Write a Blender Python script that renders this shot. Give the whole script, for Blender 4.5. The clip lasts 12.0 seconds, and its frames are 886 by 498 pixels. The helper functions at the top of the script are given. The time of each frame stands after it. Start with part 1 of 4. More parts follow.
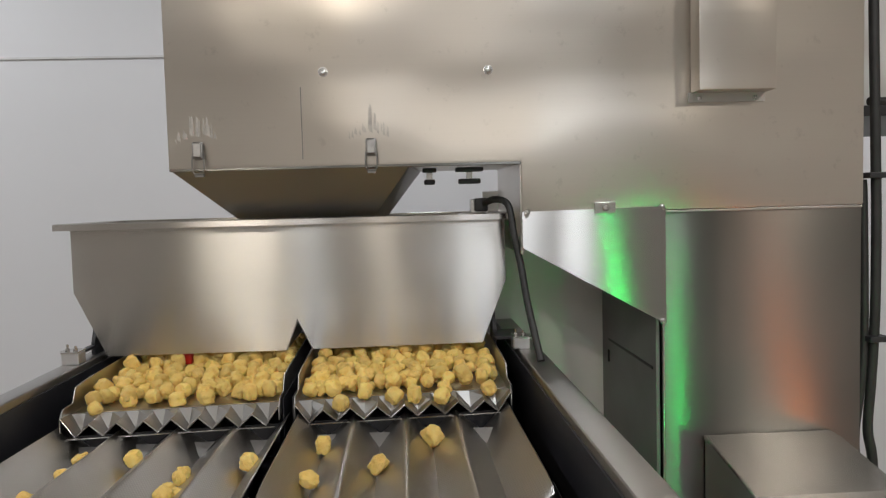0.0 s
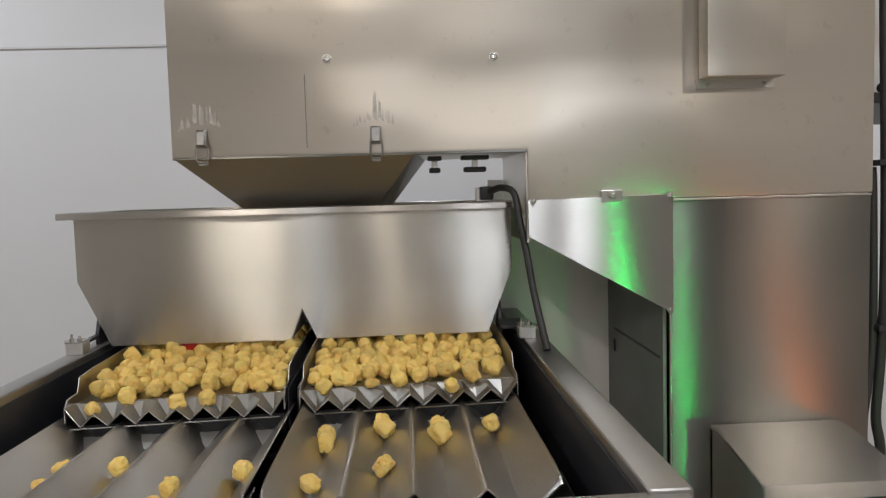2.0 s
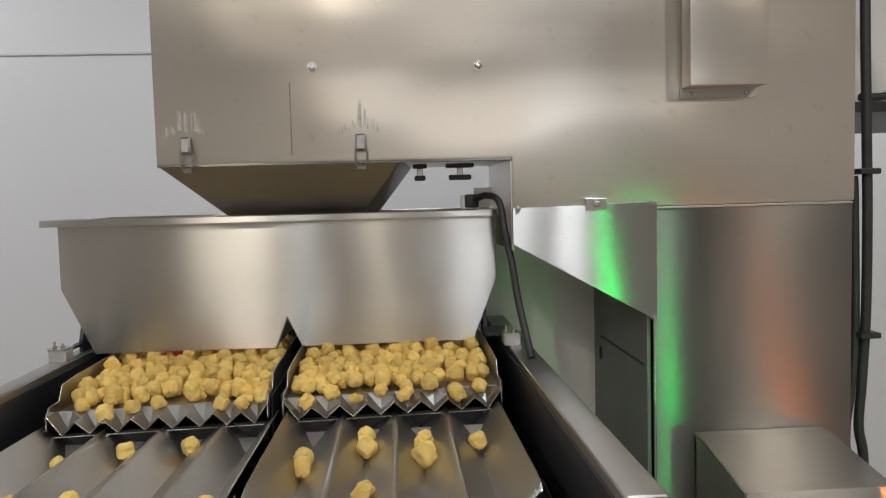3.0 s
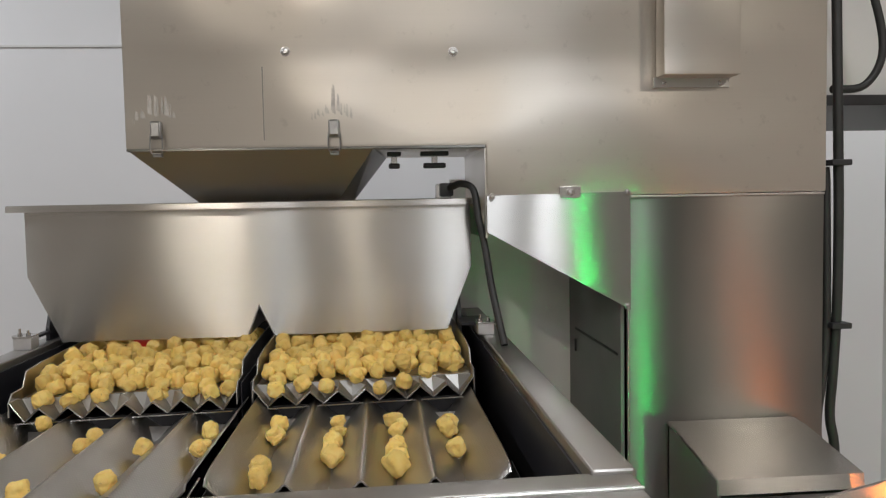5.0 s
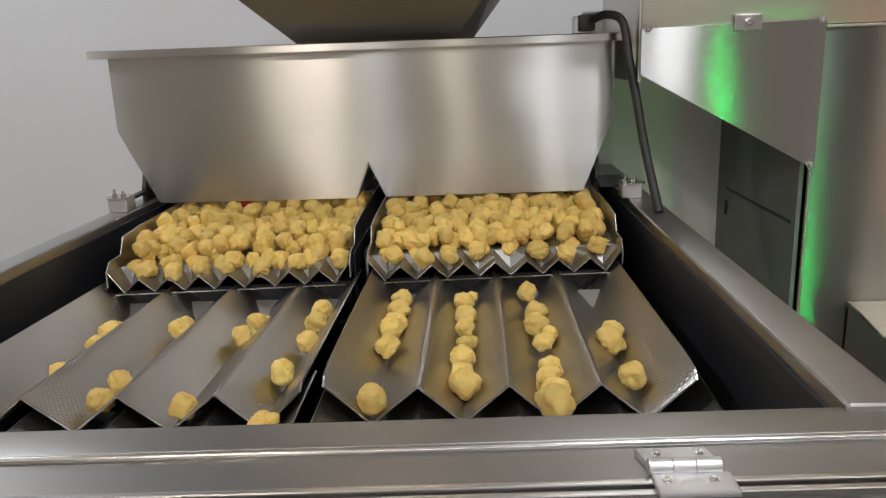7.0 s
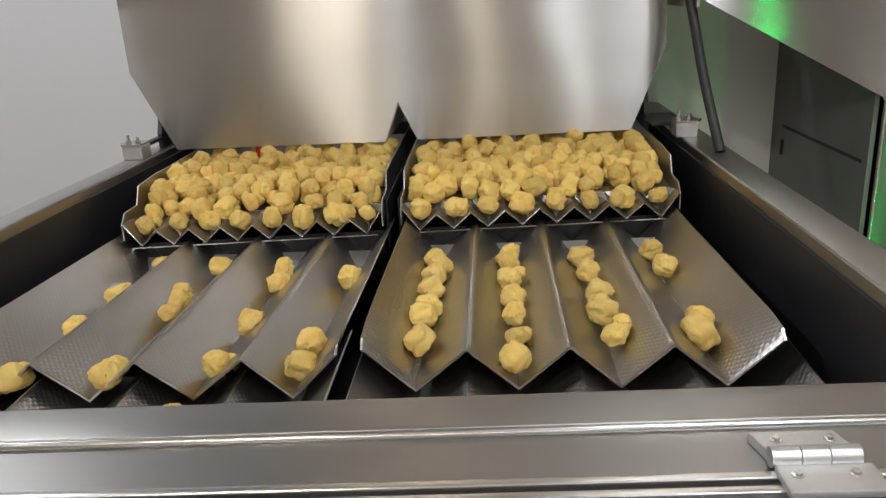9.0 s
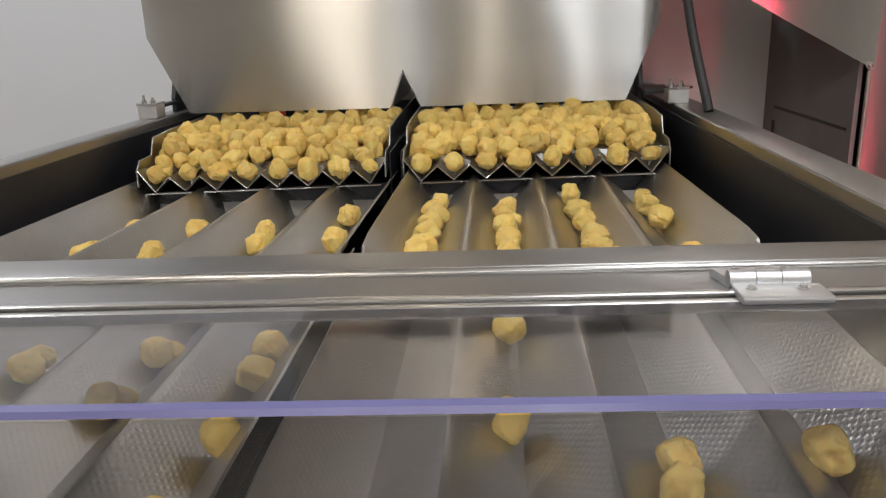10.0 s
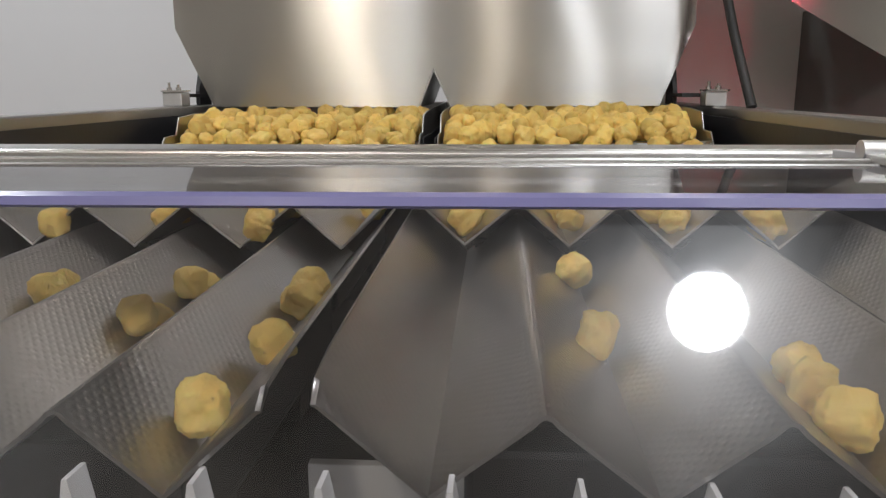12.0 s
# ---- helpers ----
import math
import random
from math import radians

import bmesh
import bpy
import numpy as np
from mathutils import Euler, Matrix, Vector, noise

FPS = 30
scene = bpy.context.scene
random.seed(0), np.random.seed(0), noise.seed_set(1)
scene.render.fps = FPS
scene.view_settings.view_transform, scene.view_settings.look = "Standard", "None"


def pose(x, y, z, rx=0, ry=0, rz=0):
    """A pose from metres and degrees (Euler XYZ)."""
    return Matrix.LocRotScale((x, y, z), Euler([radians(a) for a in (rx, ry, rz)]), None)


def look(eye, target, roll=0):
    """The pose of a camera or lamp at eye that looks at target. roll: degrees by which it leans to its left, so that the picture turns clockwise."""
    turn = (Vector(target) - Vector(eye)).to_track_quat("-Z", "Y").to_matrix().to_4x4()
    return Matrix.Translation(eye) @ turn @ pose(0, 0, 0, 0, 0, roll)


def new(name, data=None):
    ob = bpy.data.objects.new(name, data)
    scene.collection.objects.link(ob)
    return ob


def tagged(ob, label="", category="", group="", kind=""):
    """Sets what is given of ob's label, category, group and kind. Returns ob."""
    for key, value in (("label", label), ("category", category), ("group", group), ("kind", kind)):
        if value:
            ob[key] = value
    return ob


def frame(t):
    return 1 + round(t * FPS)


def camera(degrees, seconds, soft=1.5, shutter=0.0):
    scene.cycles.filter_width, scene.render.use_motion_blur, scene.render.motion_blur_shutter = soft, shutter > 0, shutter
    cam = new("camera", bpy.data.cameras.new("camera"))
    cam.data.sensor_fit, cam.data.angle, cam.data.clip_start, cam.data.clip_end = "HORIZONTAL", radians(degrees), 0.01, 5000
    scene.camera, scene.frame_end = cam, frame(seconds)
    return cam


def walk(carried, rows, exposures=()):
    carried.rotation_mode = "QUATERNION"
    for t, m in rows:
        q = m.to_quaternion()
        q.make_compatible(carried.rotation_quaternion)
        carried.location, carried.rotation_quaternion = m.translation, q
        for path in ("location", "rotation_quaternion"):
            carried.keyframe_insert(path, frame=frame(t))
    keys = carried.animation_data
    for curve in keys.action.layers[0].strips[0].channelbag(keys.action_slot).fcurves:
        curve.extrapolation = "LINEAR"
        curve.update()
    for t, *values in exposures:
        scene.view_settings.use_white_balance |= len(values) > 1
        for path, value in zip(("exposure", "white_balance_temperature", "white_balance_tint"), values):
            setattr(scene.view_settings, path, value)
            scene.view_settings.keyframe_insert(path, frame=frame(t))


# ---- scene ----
cam = camera(60.3, 12.0, soft=1.3)
PATH = [
    (0, (0.19, 1.187, 1.702), (0.294, 3.18, 1.577), -1.5),
    (0.5, (0.191, 1.189, 1.697), (0.295, 3.183, 1.577), -1.6),
    (1, (0.193, 1.187, 1.696), (0.291, 3.181, 1.573), -1.6),
    (1.5, (0.195, 1.193, 1.689), (0.282, 3.187, 1.564), -1.6),
    (2, (0.186, 1.196, 1.699), (0.282, 3.188, 1.549), -1.6),
    (2.5, (0.195, 1.2, 1.692), (0.291, 3.192, 1.552), -1.5),
    (3, (0.198, 1.193, 1.699), (0.315, 3.185, 1.568), -1.5),
    (3.2, (0.199, 1.187, 1.69), (0.342, 3.18, 1.595), -1.4),
    (5, (0.211, 1.198, 1.67), (0.376, 3.188, 1.551), -1.1),
    (5.5, (0.193, 1.242, 1.659), (0.275, 3.228, 1.438), -1.0),
    (6, (0.182, 1.292, 1.656), (0.193, 3.268, 1.344), -1.2),
    (6.5, (0.174, 1.341, 1.655), (0.124, 3.3, 1.257), -1.6),
    (7, (0.161, 1.376, 1.66), (0.075, 3.311, 1.161), -2.1),
    (7.2, (0.158, 1.391, 1.658), (0.058, 3.318, 1.131), -2.7),
    (8.8, (0.139, 1.454, 1.647), (-0.011, 3.341, 1.002), -3.5),
    (9, (0.135, 1.448, 1.641), (-0.009, 3.341, 1.012), -3.2),
    (9.5, (0.146, 1.424, 1.616), (-0.012, 3.321, 1.002), -2.9),
    (9.8, (0.139, 1.397, 1.593), (-0.004, 3.3, 0.997), -2.4),
    (10, (0.14, 1.384, 1.57), (-0.01, 3.294, 0.995), -2.2),
    (10.5, (0.134, 1.362, 1.534), (-0.005, 3.285, 1.001), -1.9),
    (11, (0.139, 1.347, 1.516), (0.015, 3.284, 1.031), -1.1),
    (11.5, (0.138, 1.362, 1.497), (0.013, 3.307, 1.05), -0.6),
    (12, (0.091, 1.395, 1.473), (-0.042, 3.348, 1.061), -0.1),
]
walk(cam, [(t, look(eye, target, roll)) for t, eye, target, roll in PATH], exposures=((0, 0.08), (6, 0.08), (9, 0.20), (12, 0.20)))

# ---- light ----
world = bpy.data.worlds.new("room_air")
scene.world = world
world.use_nodes = True
world.node_tree.nodes["Background"].inputs[0].default_value = (0.9, 0.95, 1.0, 1)
world.node_tree.nodes["Background"].inputs[1].default_value = 0.05

CEIL = 3.05
LAMPS = [  # x, y, watts, kind of white
    (-1.43, -3.0, 11, 0), (-0.72, -3.0, 15, 1), (0.03, -3.0, 16, 0), (0.83, -3.0, 28, 1),
    # the lid mirrors the first of these; the others are added fill
    (0.645, 1.43, 9, 1), (-1.5, 1.2, 10, 1), (2.1, 0.3, 17, 0), (-1.5, 3.1, 12, 1), (0.3, 3.4, 9, 1), (2.2, 3.2, 12, 1), (-0.6, 0.2, 16, 0), (1.1, 0.1, 13, 1),
]


def ceiling_lamps():
    for i, (x, y, watts, kind) in enumerate(LAMPS):
        data = bpy.data.lights.new("downlight", "AREA")
        data.shape, data.size, data.energy = "DISK", 0.18, watts
        data.color = ((0.985, 0.89, 0.76), (0.935, 0.965, 1.0))[kind]
        lamp = new("downlight", data)
        lamp.matrix_world = pose(x, y, CEIL - 0.035)


ceiling_lamps()


# ---- materials ----
def material(name):
    m = bpy.data.materials.new(name)
    m.use_nodes = True
    nt = m.node_tree
    return m, nt, nt.nodes["Principled BSDF"]


def node(nt, kind, **values):
    n = nt.nodes.new(kind)
    for k, v in values.items():
        if k in n.inputs:
            n.inputs[k].default_value = v
    return n


def coords(nt, scale=(1, 1, 1)):
    tc = nt.nodes.new("ShaderNodeTexCoord")
    mp = nt.nodes.new("ShaderNodeMapping")
    mp.inputs["Scale"].default_value = scale
    nt.links.new(tc.outputs["Object"], mp.inputs["Vector"])
    return mp.outputs["Vector"]


def noise_tex(nt, vec, scale, detail=3, rough=0.55):
    n = node(nt, "ShaderNodeTexNoise", Scale=scale, Detail=detail, Roughness=rough)
    nt.links.new(vec, n.inputs["Vector"])
    return n.outputs[0]


def ramp(nt, fac, stops):
    r = nt.nodes.new("ShaderNodeValToRGB")
    el = r.color_ramp.elements
    while len(el) < len(stops):
        el.new(0.5)
    for e, (p, c) in zip(el, stops):
        e.position, e.color = p, (*c, 1) if len(c) == 3 else c
    nt.links.new(fac, r.inputs[0])
    return r.outputs[0]


def grey(v):
    return (v, v, v)


def bump(nt, bsdf, height, strength, distance):
    b = node(nt, "ShaderNodeBump", Strength=strength, Distance=distance)
    nt.links.new(height, b.inputs["Height"])
    nt.links.new(b.outputs[0], bsdf.inputs["Normal"])
    return b


def steel(name, tint=(0.62, 0.60, 0.57), rough=(0.24, 0.36), aniso=0.75, grain=(5, 5, 700), waves=0.001, spots=0.0, across=(0, 0.25, 1.0), scratches=0.0003, blotch=(3, 3, 3), streak=0.0, patch=0.93, bulge=()):
    """Brushed stainless steel; across: the way in which its grain spreads a highlight."""
    m, nt, b = material(name)
    b.inputs["Metallic"].default_value = 1.0
    fine = noise_tex(nt, coords(nt, grain), 1.0, 4, 0.6)
    cloud = noise_tex(nt, coords(nt, blotch), 1.4, 3)
    mix = nt.nodes.new("ShaderNodeMath")
    mix.operation = "ADD"
    nt.links.new(fine, mix.inputs[0])
    nt.links.new(cloud, mix.inputs[1])
    half = nt.nodes.new("ShaderNodeMath")
    half.operation = "MULTIPLY"
    half.inputs[1].default_value = 0.5
    nt.links.new(mix.outputs[0], half.inputs[0])
    r = ramp(nt, cloud if streak else half.outputs[0], [(0.2, grey(rough[0])), (0.8, grey(rough[1]))])
    nt.links.new(r, b.inputs["Roughness"])
    c = ramp(nt, cloud if streak else half.outputs[0], [(0.2, [v * patch for v in tint]), (0.8, tint)])
    if spots:
        spot = noise_tex(nt, coords(nt, (14, 14, 14)), 2.0, 5, 0.7)
        sm = ramp(nt, spot, [(0.60, grey(0.0)), (0.68, grey(spots))])
        mx = nt.nodes.new("ShaderNodeMix")
        mx.data_type = "RGBA"
        nt.links.new(sm, mx.inputs["Factor"])
        nt.links.new(c, mx.inputs[6])
        mx.inputs[7].default_value = (*[v * 0.62 for v in tint], 1)
        c = mx.outputs[2]
    nt.links.new(c, b.inputs["Base Color"])
    if streak:
        shiny = node(nt, "ShaderNodeBsdfAnisotropic", Anisotropy=-streak)
        nt.links.new(r, shiny.inputs["Roughness"])
        nt.links.new(c, shiny.inputs["Color"])
        nt.links.new(shiny.outputs[0], nt.nodes["Material Output"].inputs[0])
        nt.nodes.remove(b)
        b = shiny
    else:
        b.inputs["Anisotropic"].default_value = aniso
    up = nt.nodes.new("ShaderNodeCombineXYZ")
    for i in range(3):
        up.inputs[i].default_value = across[i]
    nt.links.new(up.outputs[0], b.inputs["Tangent"])
    dent = node(nt, "ShaderNodeBump", Strength=1.0, Distance=waves)
    nt.links.new(noise_tex(nt, coords(nt, (2, 2, 3)), 1.7, 1, 0.4), dent.inputs["Height"])
    scratch = node(nt, "ShaderNodeBump", Strength=0.012 if streak else 0.04, Distance=scratches)
    nt.links.new(fine, scratch.inputs["Height"])
    if bulge:
        sep = nt.nodes.new("ShaderNodeSeparateXYZ")
        nt.links.new(coords(nt), sep.inputs[0])
        span = nt.nodes.new("ShaderNodeMapRange")
        span.inputs[1].default_value, span.inputs[2].default_value = bulge[0], bulge[1]
        nt.links.new(sep.outputs[2], span.inputs[0])
        swell = node(nt, "ShaderNodeBump", Strength=1.0, Distance=0.015)
        shape = ramp(nt, span.outputs[0], [(p, grey(v)) for p, v in bulge[2]])
        shape.node.color_ramp.interpolation = "B_SPLINE"
        nt.links.new(shape, swell.inputs["Height"])
        nt.links.new(dent.outputs[0], swell.inputs["Normal"])
        dent = swell
    nt.links.new(dent.outputs[0], scratch.inputs["Normal"])
    nt.links.new(scratch.outputs[0], b.inputs["Normal"])
    return m


def embossed(name):
    """Dull stainless sheet with a fine pressed diamond pattern."""
    m, nt, b = material(name)
    b.inputs["Metallic"].default_value = 1.0
    vec = coords(nt)
    sep = nt.nodes.new("ShaderNodeSeparateXYZ")
    nt.links.new(vec, sep.inputs[0])

    def math_node(op, a, c=None):
        n = nt.nodes.new("ShaderNodeMath")
        n.operation = op
        for i, v in enumerate((a, c)):
            if v is None:
                continue
            if isinstance(v, (int, float)):
                n.inputs[i].default_value = v
            else:
                nt.links.new(v, n.inputs[i])
        return n.outputs[0]

    k = 2 * math.pi / 0.0060
    sx = math_node("SINE", math_node("MULTIPLY", sep.outputs[0], k * 1.3))
    sy = math_node("SINE", math_node("MULTIPLY", sep.outputs[1], k))
    dots = math_node("POWER", math_node("MAXIMUM", math_node("MULTIPLY", sx, sy), 0.0), 0.7)
    cloud = noise_tex(nt, coords(nt, (4, 2, 4)), 2.0, 4)
    nt.links.new(ramp(nt, cloud, [(0.3, grey(0.285)), (0.7, grey(0.35))]), b.inputs["Roughness"])
    nt.links.new(ramp(nt, cloud, [(0.3, (0.39, 0.377, 0.362)), (0.7, (0.47, 0.455, 0.438))]), b.inputs["Base Color"])
    bump(nt, b, dots, 0.30, 0.0006)
    return m


def plain(name, color, rough=0.5, metal=0.0, vary=0.12, scale=6.0, relief=0.15, emit=0.0):
    m, nt, b = material(name)
    n = noise_tex(nt, coords(nt), scale, 5)
    lo, hi = [v * (1 - vary) for v in color], [min(1, v * (1 + vary)) for v in color]
    nt.links.new(ramp(nt, n, [(0.3, lo), (0.7, hi)]), b.inputs["Base Color"])
    b.inputs["Roughness"].default_value = rough
    b.inputs["Metallic"].default_value = metal
    if relief:
        bump(nt, b, noise_tex(nt, coords(nt), scale * 18, 3), relief, 0.001)
    if emit:
        b.inputs["Emission Color"].default_value = (*color, 1)
        b.inputs["Emission Strength"].default_value = emit
    return m


def puffed():
    m, nt, b = material("puffed_snack")
    info = nt.nodes.new("ShaderNodeObjectInfo")
    vec = coords(nt)
    big = noise_tex(nt, vec, 60, 4)
    base = ramp(nt, big, [(0.24, (0.70, 0.43, 0.10)), (0.46, (0.89, 0.62, 0.18)), (0.75, (0.93, 0.70, 0.25))])
    speck = noise_tex(nt, vec, 210, 2)
    dark = ramp(nt, speck, [(0.69, grey(0.0)), (0.75, grey(0.7))])
    mx = nt.nodes.new("ShaderNodeMix")
    mx.data_type = "RGBA"
    nt.links.new(dark, mx.inputs["Factor"])
    nt.links.new(base, mx.inputs[6])
    mx.inputs[7].default_value = (0.16, 0.075, 0.02, 1)
    hsv = nt.nodes.new("ShaderNodeHueSaturation")
    val = nt.nodes.new("ShaderNodeMapRange")
    val.inputs[3].default_value, val.inputs[4].default_value = 0.84, 1.12
    nt.links.new(info.outputs["Random"], val.inputs[0])
    nt.links.new(val.outputs[0], hsv.inputs["Value"])
    nt.links.new(mx.outputs[2], hsv.inputs["Color"])
    nt.links.new(hsv.outputs[0], b.inputs["Base Color"])
    b.inputs["Roughness"].default_value = 0.72
    b.inputs["Subsurface Weight"].default_value = 0.25
    b.inputs["Subsurface Radius"].default_value = (0.006, 0.003, 0.001)
    bump(nt, b, noise_tex(nt, vec, 520, 6, 0.8), 0.8, 0.0022)
    return m


def clear_sheet(name, tint=(0.90, 0.90, 0.92), film=0.018):
    """Acrylic: clear to look through, with a mirror gloss and a thin greasy film."""
    m, nt, b = material(name)
    out = nt.nodes["Material Output"]
    clear = node(nt, "ShaderNodeBsdfTransparent")
    clear.inputs[0].default_value = (*tint, 1)
    dull = node(nt, "ShaderNodeBsdfDiffuse")
    dull.inputs[0].default_value = (0.75, 0.76, 0.8, 1)
    haze = node(nt, "ShaderNodeBsdfGlossy", Roughness=0.27)
    film_node = node(nt, "ShaderNodeMixShader")
    film_node.inputs[0].default_value = 0.88
    nt.links.new(dull.outputs[0], film_node.inputs[1])
    nt.links.new(haze.outputs[0], film_node.inputs[2])
    smear = noise_tex(nt, coords(nt, (9, 5, 9)), 1.6, 5, 0.65)
    amount = ramp(nt, smear, [(0.35, grey(film * 0.25)), (0.75, grey(film * 1.7))])
    first = nt.nodes.new("ShaderNodeMixShader")
    nt.links.new(amount, first.inputs[0])
    nt.links.new(clear.outputs[0], first.inputs[1])
    nt.links.new(film_node.outputs[0], first.inputs[2])
    gloss = node(nt, "ShaderNodeBsdfGlossy", Roughness=0.035)
    facing = node(nt, "ShaderNodeLayerWeight", Blend=0.5)
    steep = nt.nodes.new("ShaderNodeMath")
    steep.operation = "POWER"
    steep.inputs[1].default_value = 5.0
    nt.links.new(facing.outputs["Facing"], steep.inputs[0])
    fres = nt.nodes.new("ShaderNodeMath")
    fres.operation = "MULTIPLY_ADD"
    fres.inputs[1].default_value, fres.inputs[2].default_value = 0.96, 0.04
    nt.links.new(steep.outputs[0], fres.inputs[0])
    second = nt.nodes.new("ShaderNodeMixShader")
    nt.links.new(fres.outputs[0], second.inputs[0])
    nt.links.new(first.outputs[0], second.inputs[1])
    nt.links.new(gloss.outputs[0], second.inputs[2])
    nt.links.new(second.outputs[0], out.inputs[0])
    nt.nodes.remove(b)
    return m


BODY = steel("brushed_body_steel", (0.64, 0.60, 0.55), (0.28, 0.36), 0.35, (5, 5, 500), waves=0.018, spots=0.3, bulge=(1.66, 2.10, ((0.0, 0.62), (0.22, 0.75), (0.36, 0.42), (0.50, 0.10), (0.60, 0.18), (0.75, 0.36), (1.0, 0.42))))
HOPPER = steel("brushed_hopper_steel", (0.67, 0.655, 0.635), (0.245, 0.266), waves=0.0045, blotch=(1.5, 1.5, 16), streak=0.72, patch=0.90)
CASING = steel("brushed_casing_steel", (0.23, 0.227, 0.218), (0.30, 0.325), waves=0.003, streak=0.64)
RECESS = plain("light_grey_recess_paint", (0.84, 0.83, 0.815), 0.75, 0.0, 0.04)
COVER = steel("brushed_cover_steel", (0.56, 0.556, 0.55), (0.25, 0.262), waves=0.0012, streak=0.80)
LIP = steel("plain_lip_steel", (0.40, 0.392, 0.38), (0.40, 0.48), 0.2)
CHUTE = steel("dull_chute_steel", (0.34, 0.335, 0.33), (0.42, 0.55), 0.3, (5, 5, 300))
RESIDUE = plain("dried_residue", (0.46, 0.435, 0.40), 0.6, 0.0, 0.2, 90)
RAIL = steel("frame_steel", (0.345, 0.334, 0.324), (0.34, 0.44), 0.3, (5, 5, 300), scratches=0.00004)
PAN = embossed("embossed_pan_steel")
DULL = steel("dull_sheet_steel", (0.50, 0.49, 0.48), (0.34, 0.5), 0.3)
BRIGHT = plain("bright_fitting_steel", (0.58, 0.57, 0.56), 0.26, 1.0, 0.06)
ALU = plain("cast_aluminium", (0.64, 0.64, 0.65), 0.42, 1.0, 0.08, 30)
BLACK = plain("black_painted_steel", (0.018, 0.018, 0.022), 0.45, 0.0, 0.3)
RUBBER = plain("black_rubber", (0.02, 0.02, 0.02), 0.55, 0.0, 0.3, 20)
CABINET = plain("dark_grey_cabinet_paint", (0.185, 0.185, 0.18), 0.42, 0.3, 0.12)
LINER = plain("grey_cabinet_sheet", (0.62, 0.615, 0.61), 0.45, 0.0, 0.06)
WALLPAINT = plain("white_wall_panel", (0.74, 0.74, 0.76), 0.55, 0.0, 0.03, 1.2, 0.05)
FARWALL = plain("warm_grey_wall", (0.56, 0.55, 0.53), 0.55, 0.0, 0.05, 1.2, 0.05)
FLOORPAINT = plain("grey_floor_paint", (0.36, 0.33, 0.30), 0.35, 0.0, 0.15, 1.5)
CEILPAINT = plain("white_ceiling", (0.72, 0.71, 0.69), 0.7, 0.0, 0.03, 1.0, 0.05)
WHITE = plain("white_plastic", (0.78, 0.78, 0.78), 0.35, 0.0, 0.04)
SNACK = puffed()
ACRYLIC = clear_sheet("clear_acrylic", film=0.020)
HAZY = clear_sheet("greasy_acrylic", (0.86, 0.86, 0.88), 0.021)
BLUE = plain("violet_acrylic_edge", (0.16, 0.155, 0.33), 0.25, 0.0, 0.1)
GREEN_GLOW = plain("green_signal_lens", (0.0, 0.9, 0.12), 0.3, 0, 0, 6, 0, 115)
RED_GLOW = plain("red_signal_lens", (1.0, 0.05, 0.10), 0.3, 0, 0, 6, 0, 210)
ORANGE_GLOW = plain("orange_signal_lens", (1.0, 0.25, 0.05), 0.3, 0, 0, 6, 0, 45)
RED_PLASTIC = plain("red_plastic", (0.62, 0.03, 0.02), 0.35, 0, 0.1)
LATCH = plain("worn_latch_steel", (0.33, 0.325, 0.32), 0.42, 1.0, 0.2, 60)
LED = plain("green_led", (0.1, 1.0, 0.1), 0.3, 0, 0, 6, 0, 8)


# ---- mesh helpers ----
def part(name, bm, mat, parent=None, label=""):
    me = bpy.data.meshes.new(name)
    bm.normal_update()
    bm.to_mesh(me)
    bm.free()
    me.materials.append(mat)
    ob = new(name, me)
    if parent is not None:
        ob.parent = parent
    if label:
        ob["label"] = label
    return ob


def smooth(ob, angle=35):
    for p in ob.data.polygons:
        p.use_smooth = True
    ob.data.set_sharp_from_angle(angle=radians(angle))
    return ob


def thing(name, at, label, category, group="", kind=""):
    return tagged(new(name), label, category, group, kind) if at is None else _placed(name, at, label, category, group, kind)


def _placed(name, at, label, category, group, kind):
    ob = new(name)
    ob.location = at
    return tagged(ob, label, category, group, kind)


def add_box(bm, lo, hi, bevel=0.0, seg=2):
    lo, hi = Vector(lo), Vector(hi)
    r = bmesh.ops.create_cube(bm, size=1.0, matrix=Matrix.Translation((lo + hi) / 2) @ Matrix.Diagonal((*(hi - lo), 1)))
    if bevel:
        edges = list({e for v in r["verts"] for e in v.link_edges})
        bmesh.ops.bevel(bm, geom=edges, offset=bevel, segments=seg, affect="EDGES", profile=0.6)
    return bm


def box(lo, hi, bevel=0.0, seg=2):
    return add_box(bmesh.new(), lo, hi, bevel, seg)


def prism(points, axis, a, b, bevel=0.0):
    """A flat outline, given in the two other axes, pushed from a to b along the axis."""
    bm = bmesh.new()
    order = {"x": lambda p, q, v: (v, p, q), "y": lambda p, q, v: (p, v, q), "z": lambda p, q, v: (p, q, v)}[axis]
    va = [bm.verts.new(order(p, q, a)) for p, q in points]
    vb = [bm.verts.new(order(p, q, b)) for p, q in points]
    bm.faces.new(va)
    bm.faces.new(list(reversed(vb)))
    n = len(points)
    for i in range(n):
        bm.faces.new((va[i], vb[i], vb[(i + 1) % n], va[(i + 1) % n]))
    bmesh.ops.recalc_face_normals(bm, faces=bm.faces)
    if bevel:
        bmesh.ops.bevel(bm, geom=bm.edges[:], offset=bevel, segments=2, affect="EDGES", profile=0.6)
    return bm


